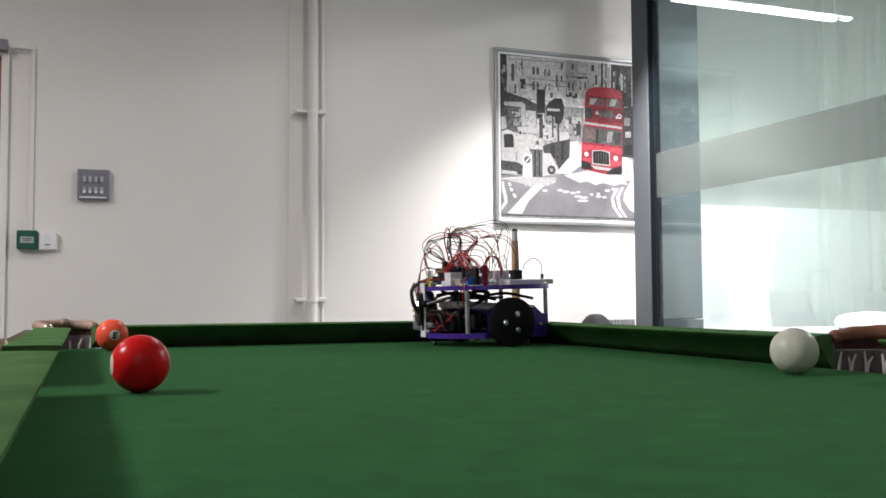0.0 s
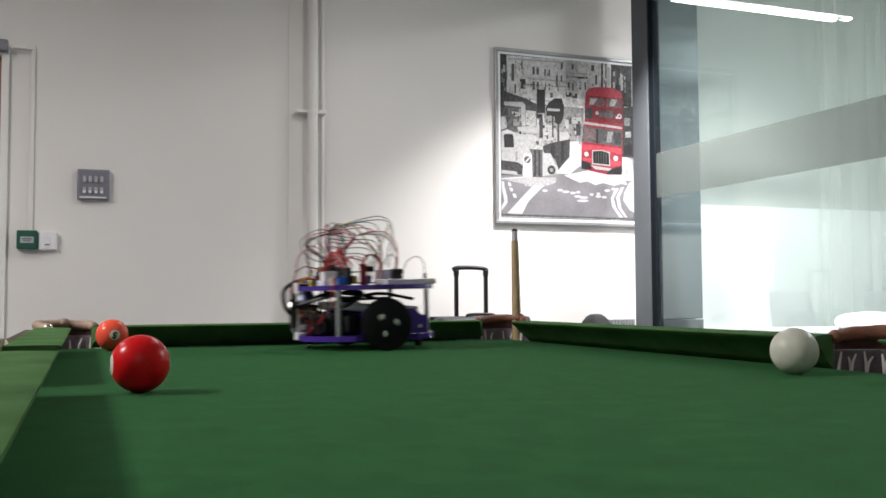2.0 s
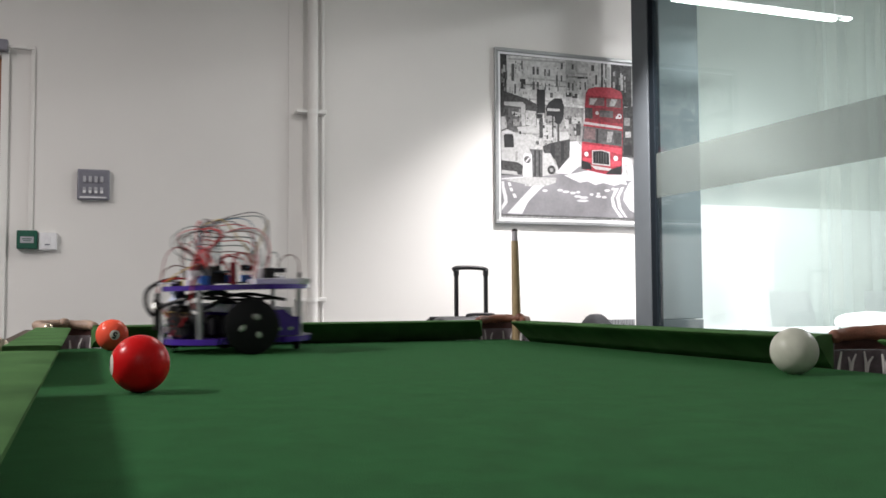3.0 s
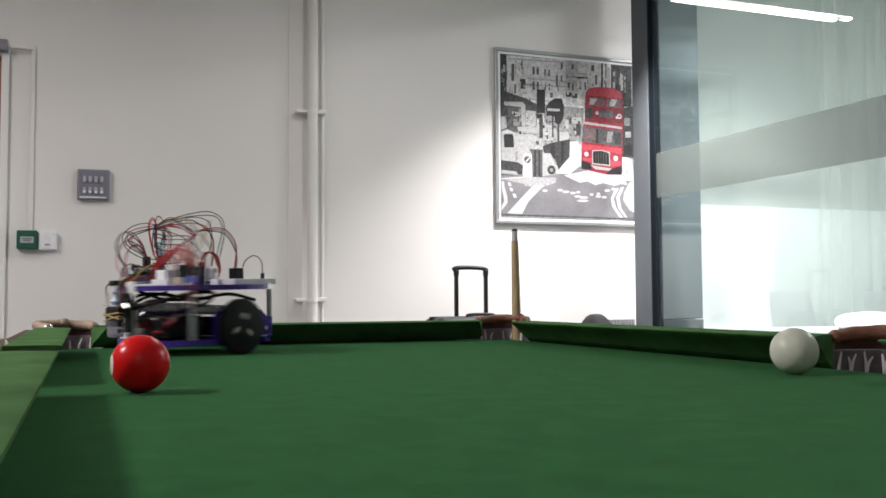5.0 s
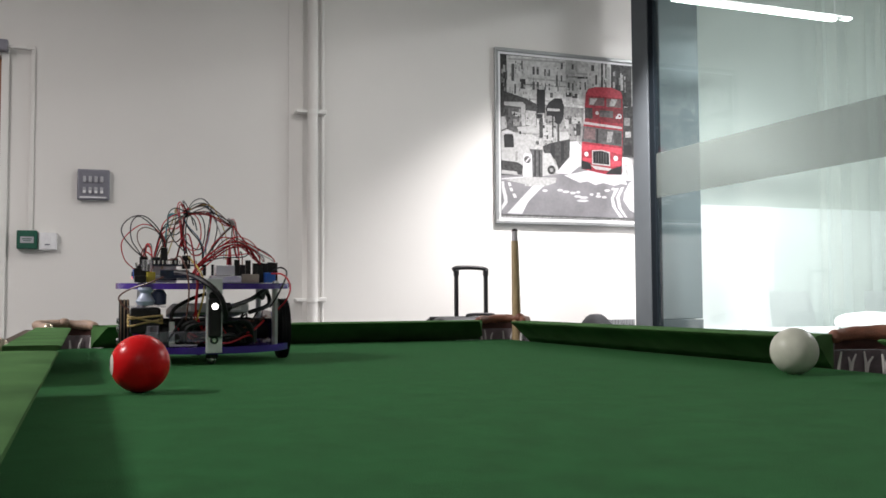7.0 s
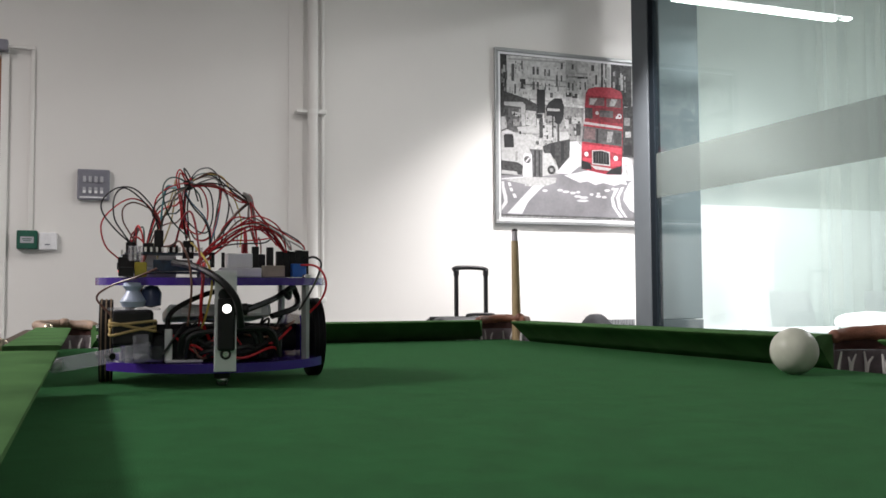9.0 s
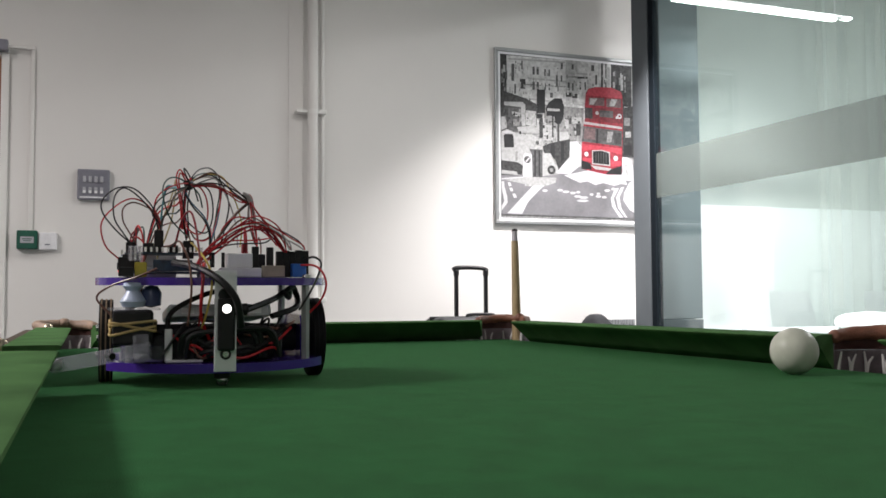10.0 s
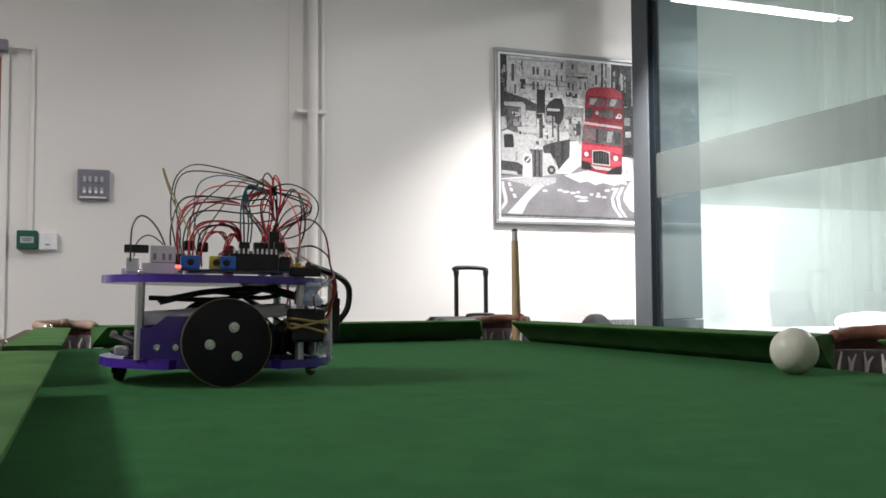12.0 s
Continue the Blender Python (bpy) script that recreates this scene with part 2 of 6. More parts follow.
def merge(bm, own, m=None):
    if m is not None:
        own.transform(m)
    tmp = bpy.data.meshes.new("tmp")
    own.to_mesh(tmp)
    own.free()
    bm.from_mesh(tmp)
    bpy.data.meshes.remove(tmp)
    return bm


AXES = {"z": Matrix.Identity(4), "x": Matrix.Rotation(radians(90), 4, "Y"), "y": Matrix.Rotation(radians(-90), 4, "X")}


def cyl(p, r, h, axis="z", seg=24, r2=None, bevel=0.0, bm=None):
    """A cylinder or cone that starts at p and goes h along the axis."""
    bm = bm or bmesh.new()
    own = bmesh.new()
    bmesh.ops.create_cone(own, cap_ends=True, segments=seg, radius1=r, radius2=r if r2 is None else r2, depth=h)
    if bevel:
        es = [e for e in own.edges if len(e.link_faces) == 2 and any(len(f.verts) > 4 for f in e.link_faces)]
        bmesh.ops.bevel(own, geom=es, offset=bevel, segments=2, affect="EDGES", profile=0.5)
    return merge(bm, own, Matrix.Translation(p) @ AXES[axis] @ Matrix.Translation((0, 0, h / 2)))


def lathe(profile, seg=32, bm=None, m=None):
    bm = bm or bmesh.new()
    own = bmesh.new()
    rings = []
    for r, z in profile:
        if r < 1e-6:
            rings.append([own.verts.new((0, 0, z))])
        else:
            rings.append([own.verts.new((r * math.cos(2 * math.pi * k / seg), r * math.sin(2 * math.pi * k / seg), z)) for k in range(seg)])
    for a, b in zip(rings, rings[1:]):
        for k in range(seg):
            q = (k + 1) % seg
            if len(a) == 1 and len(b) > 1:
                own.faces.new((a[0], b[k], b[q]))
            elif len(b) == 1 and len(a) > 1:
                own.faces.new((a[k], a[q], b[0]))
            elif len(a) > 1:
                own.faces.new((a[k], a[q], b[q], b[k]))
    return merge(bm, own, m)


def spline(pts, n=24):
    """Catmull-Rom through the points."""
    P = [Vector(p) for p in pts]
    P = [P[0] * 2 - P[1]] + P + [P[-1] * 2 - P[-2]]
    out, spans = [], len(P) - 3
    for i in range(n + 1):
        s = i / n * spans
        k = min(int(s), spans - 1)
        t = s - k
        a, b, c, d = P[k:k + 4]
        out.append(0.5 * (2 * b + (c - a) * t + (2 * a - 5 * b + 4 * c - d) * t * t + (3 * b - a - 3 * c + d) * t ** 3))
    return out


def tube(pts, r, sides=8, n=24, bm=None, smooth_path=True, r_end=None):
    bm = bm or bmesh.new()
    path = spline(pts, n) if smooth_path else [Vector(p) for p in pts]
    rings, up = [], None
    for i, p in enumerate(path):
        t = (path[min(i + 1, len(path) - 1)] - path[max(i - 1, 0)]).normalized()
        if up is None:
            up = t.orthogonal().normalized()
        up = (up - t * up.dot(t)).normalized()
        side = t.cross(up)
        rad = r if r_end is None else r + (r_end - r) * i / (len(path) - 1)
        rings.append([bm.verts.new(p + rad * (math.cos(2 * math.pi * k / sides) * up + math.sin(2 * math.pi * k / sides) * side)) for k in range(sides)])
    for a, b in zip(rings, rings[1:]):
        for k in range(sides):
            bm.faces.new((a[k], a[(k + 1) % sides], b[(k + 1) % sides], b[k]))
    bm.faces.new(rings[0][::-1])
    bm.faces.new(rings[-1])
    return bm


def ball_mesh(r, seg=40):
    bm = bmesh.new()
    bmesh.ops.create_uvsphere(bm, u_segments=seg, v_segments=seg // 2, radius=r)
    return bm


def structure(name, bm, material, label, category, smooth=False):
    return tagged(link(name, bm, material, smooth=smooth), label, category, kind="structure")

# ---------------------------------------------------------------- room shell
structure("floor", box(WEST_X - 0.15, EAST_X + 0.15, SOUTH_Y - 0.15, WALL_Y + 0.6, -0.1, 0.0), M_CARPET, "dark grey office carpet floor", "floor")
structure("ceiling", box(WEST_X - 0.15, GLASS_X + 0.06, SOUTH_Y - 0.15, WALL_Y + 1.35, CEIL, CEIL + 0.1), M_CEIL, "plain white painted office ceiling", "ceiling")
structure("ceiling_adjoining", box(GLASS_X - 0.05, EAST_X + 0.15, SOUTH_Y - 0.15, WALL_Y + 0.6, CEIL_E, CEIL_E + 0.1), M_CEIL, "higher white ceiling of the adjoining room", "ceiling")
structure("wall_bulkhead", box(GLASS_X, GLASS_X + 0.06, SOUTH_Y, WALL_Y + 0.6, CEIL + 0.101, CEIL_E), M_WALL, "plain wall above the glass partition", "wall")
DOOR_R = -0.372     # hinge-side face of the door opening
bm = box(DOOR_R, 3.3, WALL_Y, WALL_Y + 0.15, 0, CEIL)
box(WEST_X, DOOR_R - 0.92, WALL_Y, WALL_Y + 0.15, 0, CEIL, bm=bm)
box(DOOR_R - 0.92, DOOR_R, WALL_Y, WALL_Y + 0.15, 2.06, CEIL, bm=bm)
structure("wall_north", bm, M_WALL, "smooth off-white painted wall with a door opening", "wall")
# unseen west wall, darkened to reflect less light onto the table
structure("wall_west", box(WEST_X - 0.15, WEST_X, SOUTH_Y, WALL_Y + 0.15, 0, CEIL), M_WALL_LOW_BOUNCE, "unseen plain wall, darkened to cut bounced light", "wall")
structure("wall_south", box(WEST_X, EAST_X, SOUTH_Y - 0.15, SOUTH_Y, 0, CEIL_E), M_WALL, "plain off-white painted wall", "wall")
structure("wall_east", box(EAST_X, EAST_X + 0.15, SOUTH_Y, WALL_Y + 0.6, 0, CEIL_E), M_WALL, "plain off-white wall of the adjoining room", "wall")
structure("wall_adjoining", box(3.0, EAST_X, WALL_Y + 0.35, WALL_Y + 0.5, 0, CEIL_E), M_WALL_E, "brightly lit white wall of the adjoining room", "wall")
structure("wall_behind_door", box(WEST_X, 0.3, WALL_Y + 1.2, WALL_Y + 1.3, 0, CEIL), M_WALL, "plain wall behind the door", "wall")

# door with its frame, closer and handle
door = thing("door_1", "closed orange-brown wooden door in a white frame", "door", kind="structure")
part("door_leaf", box(DOOR_R - 0.915, DOOR_R - 0.02, WALL_Y + 0.01, WALL_Y + 0.055, 0.008, 2.04, 0.002), M_DOOR, door)
bm = box(DOOR_R - 0.018, DOOR_R + 0.016, WALL_Y - 0.022, WALL_Y - 0.001, 0, 2.105, 0.004)
box(DOOR_R - 1.06, DOOR_R - 0.02, WALL_Y - 0.022, WALL_Y - 0.001, 2.045, 2.105, 0.004, bm=bm)
box(DOOR_R - 1.06, DOOR_R - 0.93, WALL_Y - 0.022, WALL_Y - 0.001, 0, 2.043, 0.004, bm=bm)
part("door_frame", bm, M_TRIM, door, "white painted door frame")
closer = part("door_closer", box(DOOR_R - 0.3, DOOR_R + 0.012, WALL_Y - 0.075, WALL_Y - 0.024, 2.062, 2.115, 0.006), M_GREYMETAL, door, "grey metal door closer")
part("closer_arm", tube([(DOOR_R + 0.0, WALL_Y - 0.05, 2.085), (DOOR_R + 0.09, WALL_Y - 0.05, 2.088)], 0.006, smooth_path=False), M_TRIM, closer)
bm = cyl((DOOR_R - 0.86, WALL_Y - 0.05, 1.0), 0.01, 0.06, "y", 12)
tube([(DOOR_R - 0.86, WALL_Y - 0.05, 1.0), (DOOR_R - 0.73, WALL_Y - 0.05, 1.0)], 0.009, bm=bm, smooth_path=False)
part("door_handle", bm, M_ALU, door)

structure("baseboard", box(DOOR_R + 0.02, 3.3, WALL_Y - 0.015, WALL_Y - 0.001, 0, 0.1, 0.003), M_TRIM, "white painted skirting board", "skirting")

# slim cable trunking beside the door frame, down to the call point
trunk = thing("cable_trunking", "slim white plastic cable trunking on the wall", "trunking")
part("trunking_cover", box(-0.2625, -0.2425, WALL_Y - 0.013, WALL_Y - 0.001, 1.2155, 2.088, 0.003), M_WALL, trunk)
part("trunking_branch", box(-0.352, -0.2425, WALL_Y - 0.013, WALL_Y - 0.001, 2.0885, 2.108, 0.003), M_WALL, trunk)

# green emergency call point and white switch beside it
cp = thing("call_point", "green emergency door-release call point on the wall", "call point")
part("housing", box(-0.309, -0.2185, WALL_Y - 0.052, WALL_Y - 0.001, 1.127, 1.215, 0.006), M_GREENBOX, cp)
part("window_label", box(-0.293, -0.2345, WALL_Y - 0.0545, WALL_Y - 0.0525, 1.155, 1.185, 0.0), M_LABEL, cp, "pale instruction label")
bm = box(-0.285, -0.243, WALL_Y - 0.0565, WALL_Y - 0.055, 1.172, 1.176)
box(-0.28, -0.248, WALL_Y - 0.0565, WALL_Y - 0.055, 1.164, 1.167, bm=bm)
part("printed_bar", bm, M_GREENBOX, cp)
sw = thing("wall_switch", "white plastic single switch on the wall", "switch")
part("back_box", box(-0.2165, -0.133, WALL_Y - 0.036, WALL_Y - 0.001, 1.125, 1.207, 0.005), M_WHITEP, sw)
part("rocker", box(-0.187, -0.163, WALL_Y - 0.041, WALL_Y - 0.037, 1.148, 1.186, 0.002), M_WHITEP, sw)
bm = box(-0.186, -0.164, WALL_Y - 0.0425, WALL_Y - 0.041, 1.147, 1.152)
part("indicator", bm, M_GREYMETAL, sw)

# eight-gang grid switch
grid = thing("grid_switch", "grey metal eight-gang light switch plate with pale rockers", "switch")
part("plate", box(-0.047, 0.102, WALL_Y - 0.034, WALL_Y - 0.001, 1.371, 1.520, 0.007), M_GREYMETAL, grid)
for r_, z_ in enumerate((1.470, 1.416)):
    for k_ in range(4):
        x_ = -0.015 + k_ * 0.0265
        rk = part("rocker", box(x_ - 0.0072, x_ + 0.0072, WALL_Y - 0.041, WALL_Y - 0.0345, z_ - 0.0155, z_ + 0.0155, 0.002), M_LABEL, grid)
        part("rocker_tip", box(x_ - 0.0064, x_ + 0.0064, WALL_Y - 0.0435, WALL_Y - 0.0412, z_ - 0.014, z_ - 0.001, 0.0008), M_LABEL if r_ == 0 else M_WHITEP, rk)
part("label_strip", box(-0.035, 0.086, WALL_Y - 0.0365, WALL_Y - 0.0345, 1.379, 1.386), M_WHITEP, grid, "white printed label strip")

# painted service pipe on the wall with saddle clips
pipe = thing("service_pipe", "white painted vertical service pipe with saddle clips", "pipe")
part("pipe_run", cyl((1.104, WALL_Y - 0.06, 0.02), 0.027, CEIL - 0.03, seg=28), M_WALL, pipe, smooth=True)
part("riser", cyl((1.163, WALL_Y - 0.024, 0.02), 0.011, CEIL - 0.03, seg=16), M_WALL, pipe, smooth=True)
# thin wall-coloured strip added where the pipe's shadow falls
part("shadow_strip", box(0.985, 1.066, WALL_Y - 0.007, WALL_Y - 0.001, 0.02, CEIL - 0.005, 0.002), M_WALL, pipe)
for z_ in (1.868, 0.878):
    bm = box(1.016, 1.075, WALL_Y - 0.07, WALL_Y - 0.0075, z_ - 0.006, z_ + 0.009, 0.002)
    cl = part("saddle_clip", bm, M_TRIM, pipe)
    part("clip_ear", box(1.133, 1.178, WALL_Y - 0.07, WALL_Y - 0.0015, z_ - 0.008, z_ + 0.014, 0.003), M_TRIM, cl)
    part("clip_ring", lathe([(0.0275, -0.012), (0.031, -0.012), (0.031, 0.012), (0.0275, 0.012)], 28, m=Matrix.Translation((1.104, WALL_Y - 0.06, z_))), M_TRIM, cl)

# ---------------------------------------------------------------- picture on the wall
PIC_X0, PIC_X1, PIC_Z0, PIC_Z1 = 2.174, 3.18, 1.307, 2.327


def print_tone(name, colour, vary=0.4, scale=14.0):
    return mat(name, colour, 0.5, vary=vary, scale=scale, fine=60, bump=0.0, spec=0.3)


def framed_print():
    t = thing("framed_picture", "large black-and-white street print with a red double-decker bus, silver frame", "picture")
    y1 = WALL_Y - 0.001
    w = 0.022
    # mitred frame of four bars
    for a, b, c, d in ((PIC_X0, PIC_X1, PIC_Z0, PIC_Z0 + w), (PIC_X0, PIC_X1, PIC_Z1 - w, PIC_Z1),
                       (PIC_X0, PIC_X0 + w, PIC_Z0 + w, PIC_Z1 - w), (PIC_X1 - w, PIC_X1, PIC_Z0 + w, PIC_Z1 - w)):
        part("frame_bar", box(a, b, y1 - 0.022, y1, c, d, 0.004), M_FRAME, t, "silver frame bar")
    ix0, ix1, iz0, iz1 = PIC_X0 + w, PIC_X1 - w, PIC_Z0 + w, PIC_Z1 - w
    part("mount", box(ix0, ix1, y1 - 0.012, y1 - 0.002, iz0, iz1), M_WHITEP, t, "thin white mount")
    mx = 0.014
    ix0, ix1, iz0, iz1 = ix0 + mx, ix1 - mx, iz0 + mx, iz1 - mx
    W, H = 0.90, iz1 - iz0     # the print's own measure: u to the right in 0.90 m, v up in its height
    tones = [print_tone("print_grey", (0.2, 0.2, 0.197), 0.35, 60), print_tone("print_black", (0.018, 0.018, 0.019)),
             print_tone("print_dark", (0.04, 0.04, 0.04), 0.5, 60), print_tone("print_mid", (0.33, 0.33, 0.325), 0.3, 60),
             print_tone("print_light", (0.33, 0.33, 0.325), 0.16, 60), print_tone("print_white", (0.47, 0.465, 0.475), 0.1),
             print_tone("print_red", (0.22, 0.026, 0.038), 0.4, 60), print_tone("print_dark_red", (0.14, 0.025, 0.03), 0.4, 60),
             print_tone("print_bright_red", (0.38, 0.05, 0.068), 0.25, 60), print_tone("print_road", (0.17, 0.167, 0.175), 0.22, 7),
             print_tone("print_facade", (0.5, 0.5, 0.495), 0.3, 45), print_tone("print_far_facade", (0.37, 0.37, 0.365), 0.3, 45),
             print_tone("print_shade", (0.075, 0.075, 0.075), 0.5, 50), print_tone("print_pane", (0.13, 0.09, 0.09), 0.35, 60)]
    GREY, BLACK, DARK, MID, LIGHT, WHITE, RED, DRED, BRED, ROAD, BUILD, BUILD2, SHADE, PANE = range(14)
    bm = bmesh.new()
    layer = [0]

    def poly(tone, *uv):
        layer[0] += 1
        y = y1 - 0.0125 - layer[0] * 0.000008
        f = bm.faces.new([bm.verts.new((min(ix1, ix0 + max(0.0, u) * W), y, iz0 + min(1.0, max(0.0, v)) * H)) for u, v in zip(uv[::2], uv[1::2])])
        f.material_index = tone

    def rect(tone, u0, u1, v0, v1):
        poly(tone, u0, v0, u1, v0, u1, v1, u0, v1)

    def spot(tone, u, v, r):
        poly(tone, *[c for k in range(14) for c in (u + r * math.cos(k * math.pi / 7), v + r * 0.95 * math.sin(k * math.pi / 7))])

    rng = random.Random(4)
    rect(BLACK, 0, 1.2, 0, 1)
    rect(MID, 0.004, 1.2, 0.004, 0.996)
    # terrace of pale buildings behind the street
    poly(BUILD, 0.046, 0.994, 0.475, 1.003, 0.469, 0.608, 0.042, 0.582)
    poly(BUILD2, 0.475, 1.003, 0.636, 1.007, 0.630, 0.617, 0.469, 0.608)
    poly(BUILD, 0.562, 1.006, 0.816, 1.009, 0.809, 0.628, 0.556, 0.613)
    poly(DARK, 0.001, 0.998, 0.046, 0.997, 0.043, 0.678, -0.002, 0.675)
    poly(DARK, 0.816, 1.009, 0.976, 1.013, 0.969, 0.663, 0.809, 0.653)
    poly(LIGHT, 0.052, 0.978, 0.467, 0.988, 0.467, 0.978, 0.052, 0.968)
    poly(LIGHT, 0.194, 0.870, 0.473, 0.867, 0.472, 0.856, 0.194, 0.858)
    poly(LIGHT, 0.476, 0.923, 0.635, 0.927, 0.635, 0.917, 0.476, 0.912)
    poly(GREY, 0.476, 0.899, 0.634, 0.904, 0.634, 0.895, 0.476, 0.889)
    poly(LIGHT, 0.060, 0.746, 0.602, 0.727, 0.602, 0.717, 0.060, 0.735)
    poly(GREY, 0.180, 0.827, 0.472, 0.832, 0.472, 0.826, 0.179, 0.820)
    poly(SHADE, 0.230, 0.937, 0.247, 0.938, 0.246, 0.889, 0.230, 0.888)
    poly(SHADE, 0.260, 0.937, 0.277, 0.938, 0.276, 0.891, 0.259, 0.890)
    poly(SHADE, 0.229, 0.844, 0.246, 0.845, 0.245, 0.794, 0.228, 0.793)
    poly(SHADE, 0.260, 0.844, 0.276, 0.845, 0.275, 0.796, 0.259, 0.795)
    poly(SHADE, 0.080, 0.944, 0.100, 0.946, 0.099, 0.839, 0.079, 0.838)
    poly(SHADE, 0.107, 0.963, 0.115, 0.964, 0.115, 0.913, 0.107, 0.912)
    poly(SHADE, 0.150, 0.967, 0.160, 0.968, 0.160, 0.916, 0.150, 0.916)
    poly(SHADE, 0.315, 0.929, 0.328, 0.930, 0.327, 0.887, 0.315, 0.886)
    poly(SHADE, 0.347, 0.929, 0.358, 0.930, 0.357, 0.887, 0.346, 0.886)
    poly(SHADE, 0.314, 0.840, 0.327, 0.841, 0.326, 0.797, 0.313, 0.796)
    poly(SHADE, 0.345, 0.840, 0.357, 0.841, 0.356, 0.799, 0.345, 0.799)
    poly(SHADE, 0.401, 0.899, 0.414, 0.900, 0.413, 0.826, 0.400, 0.825)
    poly(SHADE, 0.437, 0.899, 0.447, 0.900, 0.446, 0.860, 0.436, 0.859)
    poly(SHADE, 0.487, 0.858, 0.502, 0.859, 0.501, 0.810, 0.486, 0.809)
    poly(SHADE, 0.519, 0.856, 0.531, 0.856, 0.530, 0.809, 0.518, 0.808)
    poly(SHADE, 0.575, 0.868, 0.588, 0.869, 0.587, 0.820, 0.574, 0.819)
    poly(SHADE, 0.612, 0.869, 0.623, 0.870, 0.623, 0.821, 0.611, 0.820)
    poly(SHADE, 0.665, 0.982, 0.688, 0.983, 0.687, 0.946, 0.665, 0.944)
    poly(SHADE, 0.694, 0.921, 0.709, 0.922, 0.708, 0.860, 0.693, 0.858)
    poly(SHADE, 0.438, 0.976, 0.452, 0.977, 0.452, 0.940, 0.437, 0.938)
    poly(SHADE, 0.518, 0.976, 0.533, 0.977, 0.532, 0.943, 0.517, 0.942)
    poly(SHADE, 0.193, 0.737, 0.214, 0.738, 0.213, 0.708, 0.192, 0.706)
    poly(SHADE, 0.356, 0.785, 0.378, 0.786, 0.377, 0.754, 0.356, 0.753)
    poly(DARK, 0.471, 0.793, 0.515, 0.796, 0.515, 0.769, 0.471, 0.766)
    poly(DARK, 0.519, 0.789, 0.559, 0.791, 0.559, 0.764, 0.519, 0.761)
    poly(DARK, 0.139, 0.854, 0.179, 0.857, 0.178, 0.796, 0.139, 0.793)
    poly(DARK, 0.561, 0.898, 0.637, 0.904, 0.637, 0.893, 0.560, 0.887)
    poly(DARK, 0.740, 1.005, 0.755, 1.006, 0.752, 0.838, 0.737, 0.837)
    poly(DARK, 0.773, 1.005, 0.782, 1.006, 0.779, 0.840, 0.770, 0.839)
    poly(DARK, 0.100, 0.821, 0.111, 0.822, 0.110, 0.761, 0.099, 0.760)
    poly(LIGHT, 0.785, 0.979, 0.809, 0.980, 0.807, 0.860, 0.783, 0.859)
    poly(SHADE, 0.830, 0.957, 0.857, 0.959, 0.854, 0.782, 0.827, 0.780)
    poly(MID, 0.890, 0.936, 0.908, 0.938, 0.907, 0.836, 0.888, 0.835)
    poly(LIGHT, 0.914, 0.735, 0.960, 0.731, 0.959, 0.721, 0.914, 0.723)
    for k in range(230):
        u, v = rng.uniform(0.05, 0.8), rng.uniform(0.6, 0.96)
        du, dv = rng.uniform(0.003, 0.014), rng.uniform(0.003, 0.03)
        rect(rng.choice((GREY, BUILD, BUILD, BUILD2, BUILD2, LIGHT, MID)), u, u + du, v - dv, v)
    for k in range(60):
        u, v = rng.choice((rng.uniform(0.005, 0.04), rng.uniform(0.82, 0.95))), rng.uniform(0.6, 0.97)
        rect(rng.choice((GREY, SHADE, BLACK, MID)), u, u + rng.uniform(0.004, 0.016), v - rng.uniform(0.01, 0.06), v)
    # street level: shop fronts, a lorry and its load
    poly(DARK, -0.001, 0.777, 0.178, 0.736, 0.258, 0.705, 0.256, 0.534, -0.004, 0.520)
    poly(GREY, 0.312, 0.708, 0.602, 0.702, 0.598, 0.492, 0.309, 0.476)
    poly(LIGHT, 0.025, 0.706, 0.157, 0.712, 0.175, 0.697, 0.175, 0.566, 0.147, 0.564, 0.143, 0.680, 0.025, 0.684)
    poly(SHADE, 0.053, 0.673, 0.140, 0.673, 0.144, 0.528, 0.051, 0.523)
    poly(MID, 0.076, 0.649, 0.142, 0.646, 0.137, 0.622, 0.087, 0.621)
    poly(GREY, 0.086, 0.603, 0.139, 0.602, 0.130, 0.563, 0.089, 0.563)
    poly(LIGHT, 0.001, 0.613, 0.037, 0.615, 0.042, 0.546, 0.000, 0.529)
    poly(MID, 0.178, 0.663, 0.252, 0.660, 0.251, 0.570, 0.177, 0.571)
    poly(LIGHT, 0.114, 0.555, 0.282, 0.580, 0.276, 0.523, 0.127, 0.520)
    poly(MID, 0.296, 0.585, 0.382, 0.578, 0.373, 0.480, 0.295, 0.488)
    poly(LIGHT, 0.381, 0.541, 0.497, 0.548, 0.489, 0.498, 0.381, 0.480)
    poly(LIGHT, 0.460, 0.634, 0.484, 0.641, 0.491, 0.572, 0.457, 0.563)
    poly(DARK, 0.492, 0.644, 0.510, 0.645, 0.509, 0.598, 0.492, 0.597)
    poly(DARK, 0.527, 0.599, 0.579, 0.602, 0.575, 0.527, 0.526, 0.525)
    poly(MID, 0.513, 0.641, 0.586, 0.642, 0.585, 0.605, 0.512, 0.600)
    for k in range(170):
        u, v = rng.uniform(0.02, 0.56), rng.uniform(0.42, 0.67)
        du, dv = rng.uniform(0.003, 0.018), rng.uniform(0.004, 0.026)
        rect(rng.choice((BLACK, DARK, SHADE, MID, LIGHT, GREY)), u, u + du, v - dv, v)
    # traffic light and round sign
    poly(BLACK, 0.259, 0.796, 0.318, 0.800, 0.316, 0.653, 0.258, 0.650)
    poly(BLACK, 0.258, 0.644, 0.297, 0.646, 0.297, 0.622, 0.257, 0.619)
